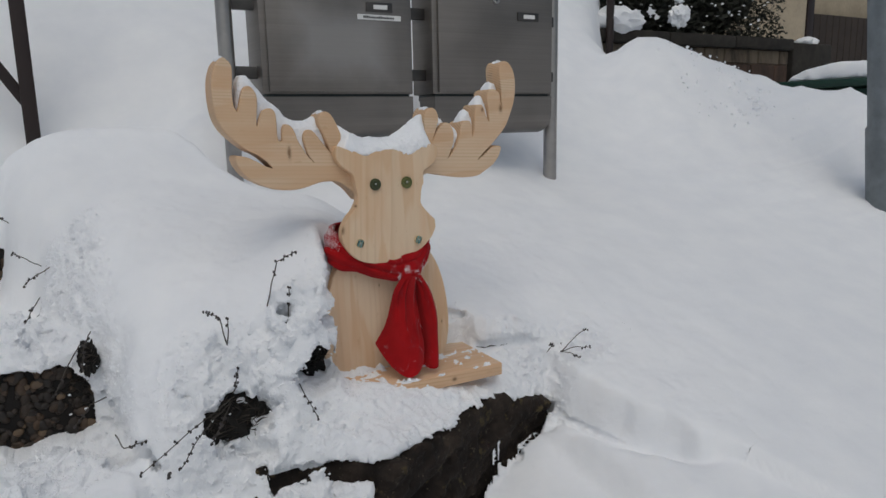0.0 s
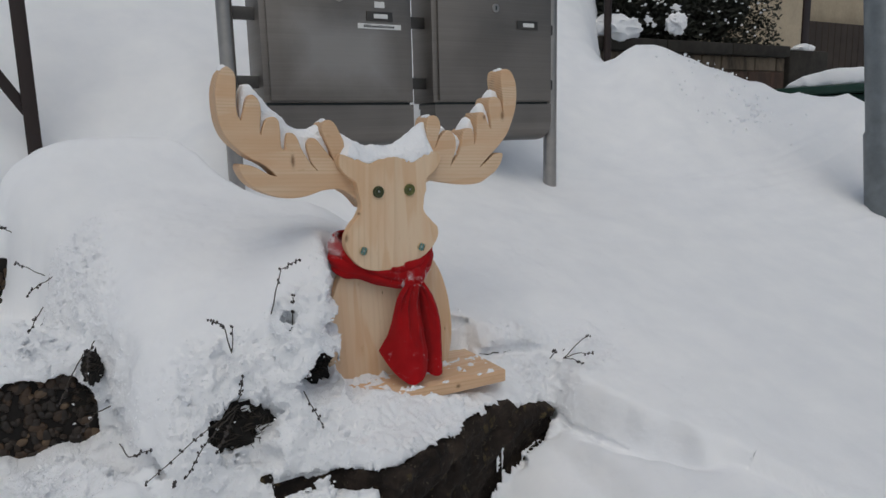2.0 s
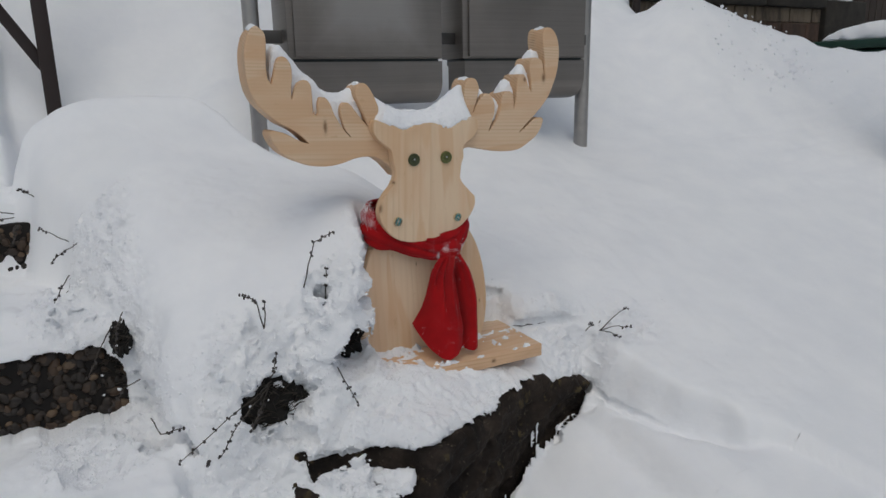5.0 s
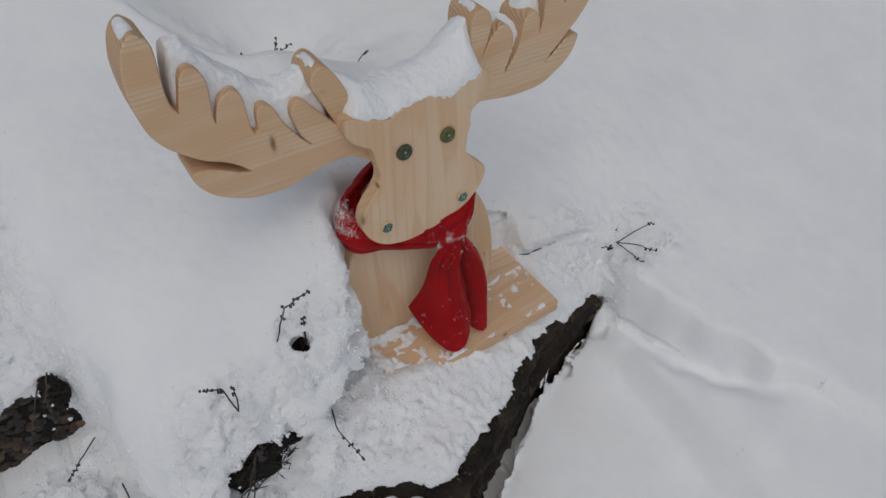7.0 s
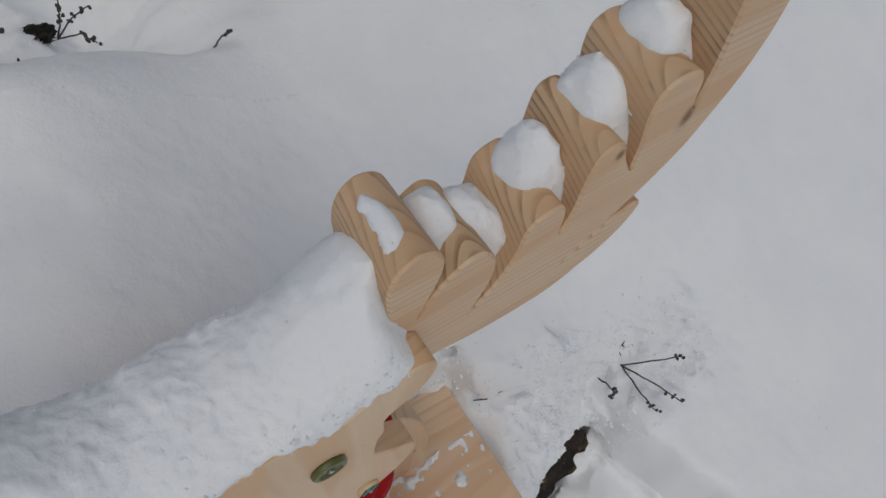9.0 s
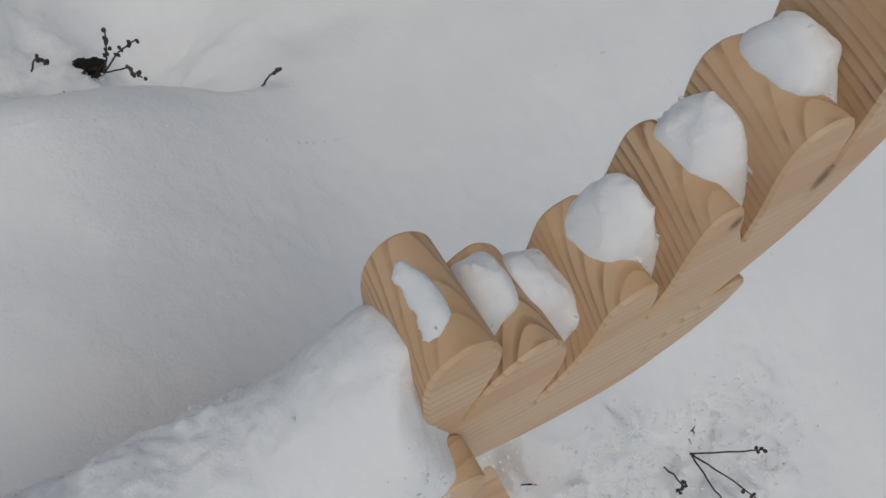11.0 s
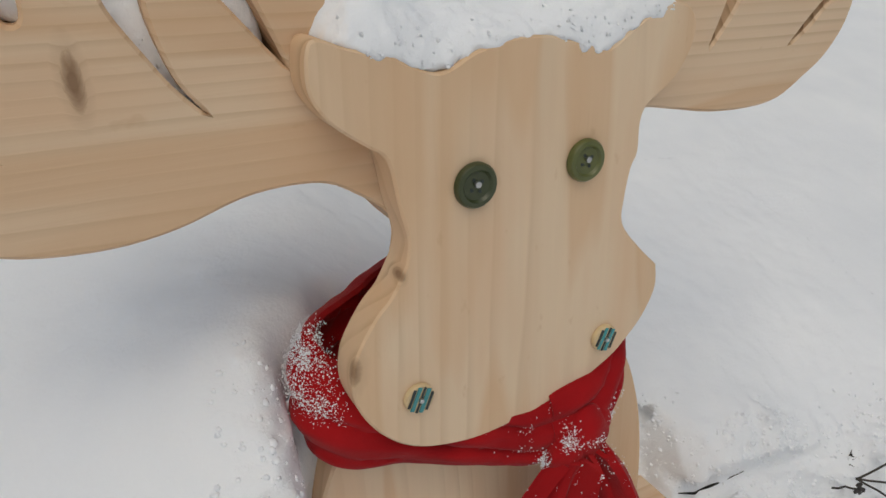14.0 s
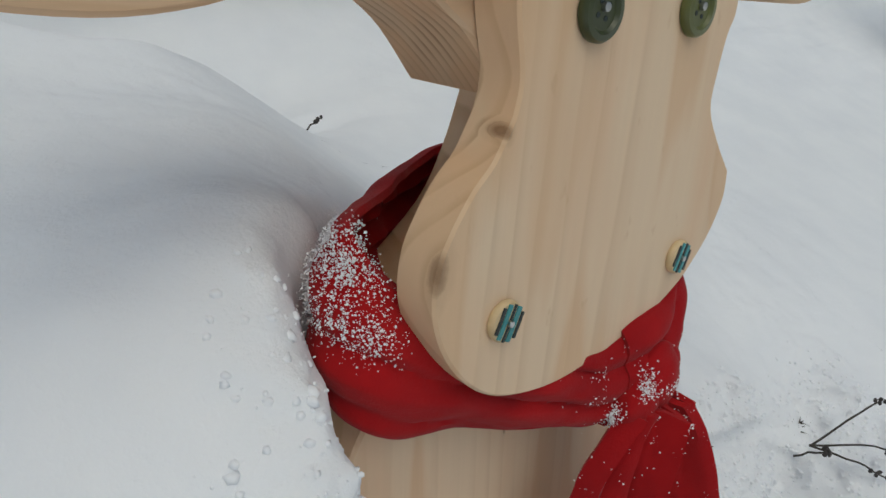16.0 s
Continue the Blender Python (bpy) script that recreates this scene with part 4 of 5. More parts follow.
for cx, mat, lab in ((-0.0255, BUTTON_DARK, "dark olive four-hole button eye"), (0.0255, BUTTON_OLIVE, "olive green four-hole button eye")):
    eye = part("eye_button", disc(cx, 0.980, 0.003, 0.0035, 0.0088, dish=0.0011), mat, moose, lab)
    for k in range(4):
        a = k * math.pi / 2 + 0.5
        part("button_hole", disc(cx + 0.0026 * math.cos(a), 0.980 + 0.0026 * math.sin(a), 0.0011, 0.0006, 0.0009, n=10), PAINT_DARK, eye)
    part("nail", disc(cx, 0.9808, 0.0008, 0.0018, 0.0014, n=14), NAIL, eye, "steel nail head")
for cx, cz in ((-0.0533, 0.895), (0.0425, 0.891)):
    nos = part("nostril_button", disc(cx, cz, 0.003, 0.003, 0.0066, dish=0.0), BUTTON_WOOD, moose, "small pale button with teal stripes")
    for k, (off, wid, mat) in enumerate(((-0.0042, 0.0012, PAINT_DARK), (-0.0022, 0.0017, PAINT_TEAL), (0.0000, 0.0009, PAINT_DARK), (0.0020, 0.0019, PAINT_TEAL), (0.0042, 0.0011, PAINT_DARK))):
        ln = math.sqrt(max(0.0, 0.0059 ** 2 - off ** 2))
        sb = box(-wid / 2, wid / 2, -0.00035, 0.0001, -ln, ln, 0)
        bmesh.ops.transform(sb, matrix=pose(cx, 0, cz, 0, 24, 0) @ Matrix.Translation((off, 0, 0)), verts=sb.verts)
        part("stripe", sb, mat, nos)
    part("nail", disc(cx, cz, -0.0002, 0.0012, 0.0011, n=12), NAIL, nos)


# ---- scarf ----
def sheet(rows, thick=0.003):
    """Cloth from rows of points, given a thickness."""
    bm = bmesh.new()
    g = [[bm.verts.new(p) for p in r] for r in rows]
    for a, b in zip(g, g[1:]):
        for k in range(len(a) - 1):
            bm.faces.new((a[k], a[k + 1], b[k + 1], b[k]))
    bmesh.ops.recalc_face_normals(bm, faces=bm.faces)
    bmesh.ops.solidify(bm, geom=bm.faces[:], thickness=thick)
    return bm


def scarf_band():
    """The wrapped loop: tucked under the chin, knotted at one side, rising behind the neck, in soft overlapping folds."""
    ring = [(0.030, 0.0060, 0.8465), (0.010, 0.0095, 0.8485), (-0.014, 0.0145, 0.8535), (-0.046, 0.0205, 0.8645), (-0.074, 0.0245, 0.8810), (-0.085, 0.031, 0.895), (-0.076, 0.042, 0.899), (-0.054, 0.055, 0.902), (-0.024, 0.074, 0.904), (0.010, 0.080, 0.905), (0.040, 0.072, 0.900), (0.058, 0.052, 0.893), (0.062, 0.030, 0.880), (0.053, 0.015, 0.866), (0.042, 0.0085, 0.854), (0.029, 0.0055, 0.849), (0.014, 0.0080, 0.8475)]
    rows = []
    n, m = 150, 30
    mid = Vector((0.0, 0.048, 0.0))
    for i in range(n + 1):
        t = i / n
        c = along(ring, t)
        d = along(ring, min(1, t + 0.004)) - along(ring, max(0, t - 0.004))
        out = Vector((-d.y, d.x, 0)).normalized()
        if out.dot(Vector((c.x, c.y, 0)) - mid) < 0:
            out = -out
        side = sm(0.05, 0.09, -c.x)
        half = 0.0200 + 0.0035 * side + 0.003 * sm(0.86, 0.94, t)
        a = math.tau * t
        row = []
        for j in range(m + 1):
            s = j / m * 2 - 1
            ph = 1.45 * s + 0.30 * math.sin(2.2 * a + 0.6) + 0.12 + 0.10 * noise.noise(Vector((c.x * 35, c.y * 35, 3.0)))
            fold = 0.0052 * (abs(math.sin(math.pi * ph)) ** 0.6 - 0.5) * (0.55 + 0.45 * noise.noise(Vector((c.x * 22, c.y * 22, 8.0))) + 0.3)
            bulge = 0.0115 * math.sqrt(max(0.0, 1 - s * s)) + fold * (1 - s * s) ** 0.3 + 0.0012 * noise.noise(Vector((c.x * 90, s * 5, c.y * 90)))
            lift = 0.0025 * noise.noise(Vector((c.x * 38, c.y * 38, 2.0)))
            p = c + out * bulge
            row.append((p.x, p.y, c.z + s * half + lift - 0.006 * side * (1 - s)))
        rows.append(row)
    return sheet(rows, 0.0026)


def along(points, t):
    """A point on a smooth line through the points, t from 0 to 1."""
    x = t * (len(points) - 1)
    i = min(int(x), len(points) - 2)
    f = x - i
    p = [Vector(points[max(0, min(len(points) - 1, i + k))]) for k in (-1, 0, 1, 2)]
    return 0.5 * (2 * p[1] + f * (p[2] - p[0]) + f * f * (2 * p[0] - 5 * p[1] + 4 * p[2] - p[3]) + f ** 3 * (3 * p[1] - p[0] - 3 * p[2] + p[3]))


def scarf_tail(left, right, sag, folds, seed):
    """A hanging end between two edges, its lower hem sagging, with folds (place, width, depth, length) from the knot."""
    rows = []
    n, m = 64, 44
    for i in range(n + 1):
        t = i / n
        l, r = along(left, t), along(right, t)
        row = []
        for j in range(m + 1):
            q = j / m
            p = l.lerp(r, q) + Vector(sag) * (math.sin(math.pi * q) ** 0.75) * t ** 2.4
            for c, wd, dp, ln in folds:
                p.y += dp * math.exp(-((q - c) / (wd * (0.6 + 0.8 * t))) ** 2) * sm(ln, ln * 0.35, t)
            p.y -= 0.006 * math.sin(math.pi * q) * (1 - 0.5 * t)
            p += Vector((0, 0.0016 * noise.noise(Vector((q * 5, t * 6, seed))), 0.0012 * noise.noise(Vector((q * 7, 2.0, seed))) * t))
            row.append(p)
        rows.append(row)
    return sheet(rows, 0.0026)


def scarf_knot():
    """A pulled-tight wrap: a flattened lump, creased along the pull and pinched below."""
    bm = bmesh.new()
    bmesh.ops.create_icosphere(bm, subdivisions=6, radius=1)
    for v in bm.verts:
        p = v.co.copy()
        crease = 0.20 * (abs(math.sin(2.6 * p.x + 2.2 * p.z + 0.4)) ** 0.6 - 0.6)
        k = 1 + crease * (0.4 - p.y) * 0.7 + 0.10 * noise.noise(p * 1.6 + Vector((3, 1, 4)))
        pinch = 1 - 0.30 * sm(0.0, -1.0, p.z)
        q = Vector((p.x * 0.0172 * pinch, p.y * 0.0090, p.z * 0.0185)) * k
        v.co = Vector((0.0255 + q.x + 0.42 * q.z, -0.0035 + q.y, 0.8415 + q.z))
    return bm


scarf = thing("scarf", (0.03, -0.01, 0.70), "red felt scarf knotted at the neck, flecked with snow", "scarf")
part("neck_band", scarf_band(), FELT, scarf, "folded red felt loop")
part("scarf_knot", scarf_knot(), FELT, scarf, "tight red felt knot")
part("front_tail", scarf_tail([(0.012, -0.004, 0.838), (0.000, 0.002, 0.816), (-0.006, 0.006, 0.788), (-0.012, 0.014, 0.758), (-0.025, 0.022, 0.731)],
                              [(0.029, -0.008, 0.838), (0.025, -0.012, 0.806), (0.027, -0.020, 0.770), (0.030, -0.028, 0.735), (0.026, -0.033, 0.708)],
                              (-0.006, -0.030, -0.028), [(0.56, 0.09, 0.012, 0.85), (0.78, 0.07, -0.007, 1.0), (0.28, 0.10, 0.006, 0.7), (0.10, 0.06, -0.003, 0.9)], 3.0), FELT, scarf, "broad red felt end")
part("back_tail", scarf_tail([(0.025, 0.000, 0.840), (0.028, -0.002, 0.80), (0.031, -0.012, 0.75), (0.033, -0.019, 0.700)],
                             [(0.038, -0.004, 0.838), (0.052, -0.016, 0.815), (0.058, -0.026, 0.780), (0.056, -0.030, 0.745), (0.052, -0.034, 0.698)],
                             (0.0, -0.004, -0.005), [(0.26, 0.13, 0.011, 1.4), (0.70, 0.12, -0.008, 1.2), (0.95, 0.07, 0.004, 1.2)], 7.0), FELT, scarf, "folded red felt end behind")


# ---- snow lying on the ornament ----
def board_dust():
    """Powder lying in patches on the base board, thicker at one end and along its front."""
    h = 0.0013
    xs, ys, zs = np.arange(-0.172, 0.166, h), np.arange(-0.053, 0.034, h), np.arange(0.679, 0.702, h)
    g = np.stack(np.meshgrid(xs, ys, [0.0], indexing="ij"), -1).reshape(-1, 3)
    n = 0.9 * grain(g, 34, 51) + 0.9 * grain(g, 80, 52) + 0.8 * grain(g, 170, 53) + 0.5 * grain(g, 380, 54)
    thick = np.interp(g[:, 0], [-0.17, -0.12, -0.05, 0.02, 0.05, 0.10, 0.165], [0.20, 0.0, -0.20, -0.35, -0.55, -0.70, -0.50])
    thick = thick + np.interp(g[:, 1], [-0.05, -0.038, -0.02, 0.015, 0.032], [0.35, 0.1, -0.25, -0.05, 0.55]) - 2.2 * np.clip((np.abs(g[:, 0] - 0.02) - 0.0) < 0.03, 0, 1) * (g[:, 1] > -0.036) * 0.2
    lev = (0.6838 + 0.0075 * np.clip(n + thick + 0.15, -0.6, 1.7)).reshape(len(xs), len(ys))
    inside = (xs[:, None] > -0.166) & (xs[:, None] < 0.162) & (ys[None, :] > -0.0475)
    lev = np.where(inside, lev, 0.675)
    f = np.maximum(zs[None, None, :] - lev[:, :, None], 0.6815 - zs[None, None, :])
    f = blur(np.clip(f, -0.005, 0.005).astype(np.float32), 1, 1)
    p = np.stack(np.meshgrid(xs, ys, zs, indexing="ij"), -1).reshape(-1, 3)
    f -= (0.0014 * grain(p, 330, 55) + 0.0012 * grain(p, 160, 56)).reshape(f.shape).astype(np.float32)
    pts, faces = skin(f, (xs[0], ys[0], zs[0]), h)
    bm = bmesh.new()
    vs = [bm.verts.new(v) for v in pts]
    for quad in faces.tolist():
        bm.faces.new([vs[j] for j in quad])
    return bm


solo("snow_crumbs", board_dust(), SNOW_ROUGH, (0, -0.02, 0.684), "powdery patches of snow on the base board", "snow", kind="stuff")


def cap(bm, label, base):
    return solo("snow_heap", bm, SNOW_ROUGH, base, label, "snow", "snow on the ornament")


def head_top(x):
    return lerp_table([(-0.09, 1.034), (-0.079, 1.036), (-0.058, 1.030), (-0.039, 1.022), (-0.010, 1.0295), (0.010, 1.0285), (0.036, 1.0215), (0.056, 1.032), (0.075, 1.034)], x) - 0.0008


def straight(table):
    """Straight runs between the given places."""
    return lambda x: float(np.interp(x, [p[0] for p in table], [p[1] for p in table]))


cap(pile(-0.079, 0.078, 0.0020, 0.0690, head_top, straight([(-0.08, 1.072), (-0.066, 1.064), (-0.05, 1.054), (-0.03, 1.048), (0.0, 1.0455), (0.02, 1.050), (0.036, 1.060), (0.055, 1.074), (0.066, 1.081), (0.077, 1.080)]),
         amp=0.0023, seed=2, round_w=0.008, power=2.0, front_taper=0.022, flare=0.62), "thick powder snow lying on the ornament's forehead", (0, 0.03, 1.03))
cap(pile(-0.213, -0.088, 0.0265, 0.0660, straight([(-0.215, 1.088), (-0.205, 1.084), (-0.188, 1.066), (-0.158, 1.046), (-0.135, 1.030), (-0.111, 1.014), (-0.086, 1.026)]),
         straight([(-0.215, 1.124), (-0.205, 1.134), (-0.192, 1.135), (-0.182, 1.120), (-0.167, 1.103), (-0.155, 1.094), (-0.144, 1.080), (-0.132, 1.073), (-0.115, 1.074), (-0.102, 1.079), (-0.086, 1.072)]), amp=0.0028, seed=3, round_w=0.010, power=4.0, flare=0.5), "crumbly snow along the antler tines", (-0.15, 0.04, 1.07))
CLUMPS = [(0.084, 0.114, [(0.08, 1.041), (0.118, 1.036)], [(0.084, 1.058), (0.098, 1.075), (0.106, 1.075), (0.114, 1.066)], 4),
          (0.109, 0.134, [(0.10, 1.011), (0.11, 1.011), (0.134, 1.044)], [(0.109, 1.064), (0.118, 1.066), (0.134, 1.054)], 5),
          (0.137, 0.162, [(0.13, 1.052), (0.152, 1.044), (0.162, 1.050)], [(0.137, 1.071), (0.148, 1.085), (0.155, 1.087), (0.162, 1.076)], 6),
          (0.164, 0.189, [(0.16, 1.072), (0.184, 1.068), (0.189, 1.072)], [(0.164, 1.095), (0.174, 1.109), (0.181, 1.110), (0.189, 1.102)], 7),
          (0.187, 0.212, [(0.18, 1.096), (0.209, 1.091), (0.212, 1.094)], [(0.187, 1.117), (0.196, 1.130), (0.204, 1.130), (0.212, 1.122)], 13)]
for x0, x1, low, high, sd in CLUMPS:
    cap(pile(x0 - 0.005, x1 + 0.003, 0.0258, 0.0640, straight(low), straight(high), amp=0.0028, seed=sd, round_w=0.010, power=2.6, flare=0.6), "small clump of snow between antler tines", ((x0 + x1) / 2, 0.04, low[0][1]))
for x0, x1, b, t, sd in ((-0.0985, -0.087, 1.0835, 1.0885, 8), (0.071, 0.083, 1.0870, 1.0925, 9), (-0.235, -0.222, 1.1545, 1.1610, 10), (0.208, 0.220, 1.1590, 1.1650, 11)):
    cap(pile(x0, x1, 0.0240, 0.0590, lambda x, b=b: b, lambda x, t=t: t, amp=0.0017, seed=sd, round_w=0.009, power=3.0), "thin snow on an antler tip", ((x0 + x1) / 2, 0.04, b))


# ---- stone block, soil and steps ----
def stone_block():
    """A rough layered block: undercut front, dipping end, low shelf at one side."""
    lo, hi, h = (-0.34, -0.235, 0.34), (0.335, 0.13, 0.655), 0.004
    us, ws, zs = [np.arange(a, b, h) for a, b in zip(lo, hi)]
    edge = np.array([lerp_table(STONE_EDGE, u) for u in us])
    top = np.array([[stone_top(u, w) - 1.6 * max(0.0, u - 0.272) for w in ws] for u in us])
    zz = zs[None, None, :]
    under = 0.16 * np.clip(0.60 - zz, 0, 1) * np.clip(0.25 - us, 0.0, 0.3)[:, None, None] / 0.3 + 0.10 * np.clip(zz - 0.585, 0, 1)
    f = np.maximum((edge[:, None, None] - 0.008 + under - ws[None, :, None]) * 0.85, zz - top[:, :, None])
    f = np.maximum(f, np.maximum(us[:, None, None] - 0.315, -0.252 - us[:, None, None]))
    f = np.maximum(f, np.maximum(ws[None, :, None] - 0.11, 0.36 - zz) + 0 * f)
    f = blur(np.clip(f, -0.03, 0.03).astype(np.float32), 1)
    g = np.stack(np.meshgrid(us, ws, zs, indexing="ij"), -1).reshape(-1, 3)
    flat = g * np.array([0.45, 0.45, 1.6]) + np.array([0, 0, 1]) * (g[:, :1] * -0.35)
    rough = 0.010 * grain(flat, 26, 31) + 0.007 * np.abs(grain(flat, 52, 32)) + 0.0045 * grain(g, 90, 33) + 0.002 * grain(g, 180, 34)
    ridge = 0.545 + 0.16 * us[:, None, None] + 0.008 * np.sin(us * 40)[:, None, None]
    f = f + rough.reshape(f.shape).astype(np.float32) - (0.012 * np.exp(-((zz - ridge) / 0.013) ** 2) * (ws[None, :, None] < 0.05)).astype(np.float32)
    pts, faces = skin(f, lo, h)
    bm = bmesh.new()
    vs = [bm.verts.new(p) for p in pts]
    for q in faces.tolist():
        bm.faces.new([vs[k] for k in q])
    return bm


solo("stone_block", stone_block(), STONE, (0.0, -0.05, 0.25), "dark weathered mossy stone half under snow", "stone")

PEBBLES = [finish(blob((0, 0, 0), (1.25, 0.55, 0.95), 3.7 * k, 0.14, 2, 0.8), "pebble", PEBBLE, (0, 0, 0)) for k in range(7)]
for k, (w, top) in enumerate(TREADS[2:5]):
    st = thing("step", (-1.3, w + 0.2, top - 0.165), "exposed-aggregate concrete step under snow", "step", "garden steps")
    part("slab", box(-1.05, -0.375, w, w + 0.36, top - 0.20, top - 0.002, 0.006), MORTAR, st, "dark pebbled concrete slab")
    r = random.Random(20 + k)
    if k in (1, 2):
        for _ in range(300):
            px, pz = r.uniform(-0.66, -0.385), r.uniform(top - 0.125, top - 0.008)
            ob = new("pebble", r.choice(PEBBLES))
            ob.parent = st
            ob.matrix_local = Matrix.LocRotScale(Vector((px, w - 0.0005, pz)) - BASE[st.name], Euler((0, r.uniform(0, 6), 0)), [0.0040 + 0.0042 * r.random() ** 2] * 3)


# ---- broken snow and dark hollows under the lavender ----
def crumbs():
    """Loose grains lying on the broken parts of the snow."""
    p = NEAR_POINTS[NEAR_POINTS[:, 2] > 0.55]
    share = np.array([max(0.0, crumble(q[0], q[1]) - 0.05) ** 1.2 for q in p])
    pts, tris = sprinkle(p, 44000, 0.0004, 0.0021, 31, share / share.sum())
    me = bpy.data.meshes.new("snow_crumbs")
    me.from_pydata((pts - np.array((-0.2, -0.05, 0.7))).tolist(), [], tris.tolist())
    me.polygons.foreach_set("use_smooth", [True] * len(tris))
    me.materials.append(SNOW_GRAIN)
    ob = new("snow_crumbs", me)
    ob.matrix_world = SITE @ Matrix.Translation((-0.2, -0.05, 0.7))
    return tagged(ob, "loose crumbs of snow over the lavender", "snow", kind="stuff")


crumbs()


def soil_patch(cu, cw, ru, rw, d):
    bm = bmesh.new()
    n = 22
    g = []
    for i in range(n + 1):
        row = []
        for j in range(n + 1):
            a, b = i / n * 2 - 1, j / n * 2 - 1
            u, w = cu + a * ru * 1.2, cw + b * rw * 1.2
            z = slope(u, w) - d * 0.62 + 0.008 * nz(u, w, 70, 4.0) - 0.02 * max(0.0, a * a + b * b - 0.9)
            row.append(bm.verts.new((u, w, z)))
        g.append(row)
    for i in range(n):
        for j in range(n):
            bm.faces.new((g[i][j], g[i + 1][j], g[i + 1][j + 1], g[i][j + 1]))
    ext = bmesh.ops.extrude_face_region(bm, geom=bm.faces[:])
    bmesh.ops.translate(bm, verts=[v for v in ext["geom"] if isinstance(v, bmesh.types.BMVert)], vec=(0, 0, -0.02))
    return bm


# Soil patches whose near-black colour also carries the shade down in the pits.
for pit in PITS:
    solo("soil_hollow", soil_patch(*pit), SOIL_SHADE, (pit[0], pit[1], slope(pit[0], pit[1]) - pit[4] - 0.02), "soil and leaf litter in a snow hollow, coloured near-black for its shade", "soil", "hollows in the snow")
def litter(cu, cw, cz, ru, rz, d, seed):
    """A dark hollow: rough soil, dead lavender leaves and stems, and crumbs of snow caught in them."""
    r = random.Random(seed)
    t = thing("soil_hollow", (cu, cw, cz - rz), "hollow of soil and dead leaves under snow, coloured near-black for its shade", "soil", "hollows in the snow")
    # Soil kept near-black so that its colour includes the shade deep inside.
    part("soil", blob((cu, cw + d * 1.1, cz - 0.1 * rz), (ru * 1.0, d * 0.75, rz * 0.95), cu * 9, 0.42, 4, 2.6), SOIL_SHADE, t)
    bm = bmesh.new()
    for _ in range(int(2600 * ru)):
        a, k = r.uniform(0, math.tau), math.sqrt(r.random())
        c = Vector((cu + 0.75 * ru * k * math.cos(a), cw + d * r.uniform(0.0, 0.6), cz + rz * (0.12 + 0.65 * k * math.sin(a))))
        ax = Vector((r.uniform(-1, 1), r.uniform(-0.8, 0.3), r.uniform(-0.4, 1))).normalized() * r.uniform(0.004, 0.012)
        side = ax.orthogonal().normalized() * r.uniform(0.0006, 0.0014)
        bm.faces.new([bm.verts.new(v) for v in (c - ax, c + side, c + ax, c - side)])
    bmesh.ops.solidify(bm, geom=bm.faces[:], thickness=0.0004)
    tagged(part("dead_leaf_litter", bm, TWIG, t, "narrow dead lavender leaves"), kind="stuff")
    bits = []
    for _ in range(int(240 * ru)):
        a, k = r.uniform(0, math.tau), r.uniform(0.5, 1.0)
        s0 = 0.0008 + 0.0026 * r.random() ** 2
        bits.append(blob((cu + ru * k * math.cos(a), cw - d * r.uniform(0.1, 0.7), cz + rz * k * math.sin(a)), (s0 * 1.3, s0, s0), r.random() * 90, 0.5, 1, 1.5))
    tagged(part("caught_snow", join(bits), SNOW_ROUGH, t, "specks of snow caught on dead leaves"), kind="stuff")


# centre, width, height and depth of what shows inside the hollows
DARKS = [(-0.263, -0.062, 0.682, 0.056, 0.046, 0.034), (-0.136, -0.004, 0.742, 0.026, 0.038, 0.022), (-0.421, 0.112, 0.752, 0.013, 0.024, 0.012), (-0.428, 0.155, 0.690, 0.030, 0.045, 0.010), (-0.177, -0.010, 0.786, 0.014, 0.022, 0.010), (0.341, 0.022, 0.655, 0.012, 0.011, 0.010), (-0.036, 0.510, height(-0.036, 0.50) - 0.002, 0.018, 0.010, 0.012), (-0.004, 0.530, height(-0.004, 0.52) - 0.002, 0.015, 0.010, 0.012)]
for k, dark in enumerate(DARKS):
    litter(*dark, 50 + k)


# Thin near-black strip added as the shade in the crack under the snow lip.
crack = tube([(0.178, 0.055, 0.679), (0.190, 0.050, 0.677), (0.197, 0.052, 0.675), (0.203, 0.049, 0.678), (0.221, 0.050, 0.674), (0.240, 0.048, 0.676)], [0.0004, 0.0010, 0.0005, 0.0011, 0.0005, 0.0003], 8)
solo("soil_hollow", crack, SOIL_SHADE, (0.22, 0.047, 0.68), "near-black strip put in as the shade under a lip of snow", "soil", "hollows in the snow")


# ---- lumps thrown up on the bank ----
def bank_lumps():
    r = random.Random(91)
    where = []
    while len(where) < 500:
        wx, wy = r.gauss(1.13, 0.11), r.gauss(2.80, 0.10)
        u, w = 0.8660254 * (wx + 0.0509) + 0.5 * (wy - 1.06675), -0.5 * (wx + 0.0509) + 0.8660254 * (wy - 1.06675)
        where.append((u, w, height(u, w)))
    pts, tris = sprinkle(np.array(where), 420, 0.002, 0.008, 92)
    bm = bmesh.new()
    vs = [bm.verts.new(p) for p in pts]
    for q in tris.tolist():
        bm.faces.new([vs[j] for j in q])
    return bm


solo("snow_crumbs", bank_lumps(), SNOW_GRAIN, (2.2, 0.6, 0.9), "small lumps of snow rolled down the bank", "snow", kind="stuff")


# ---- railing ----
rail = thing("handrail", (-0.474, 1.005, 0.72), "dark brown square-bar metal handrail beside the steps", "railing")
part("post", box(-0.490, -0.458, 0.990, 1.022, 0.70, 1.95, 0.003), BROWN_METAL, rail)
br = box(-0.013, 0.013, -0.010, 0.010, 0.0, 0.85, 0.003)
bmesh.ops.transform(br, matrix=pose(-0.480, 1.010, 1.13, 0, -31, 0), verts=br.verts)
part("brace", br, BROWN_METAL, rail)


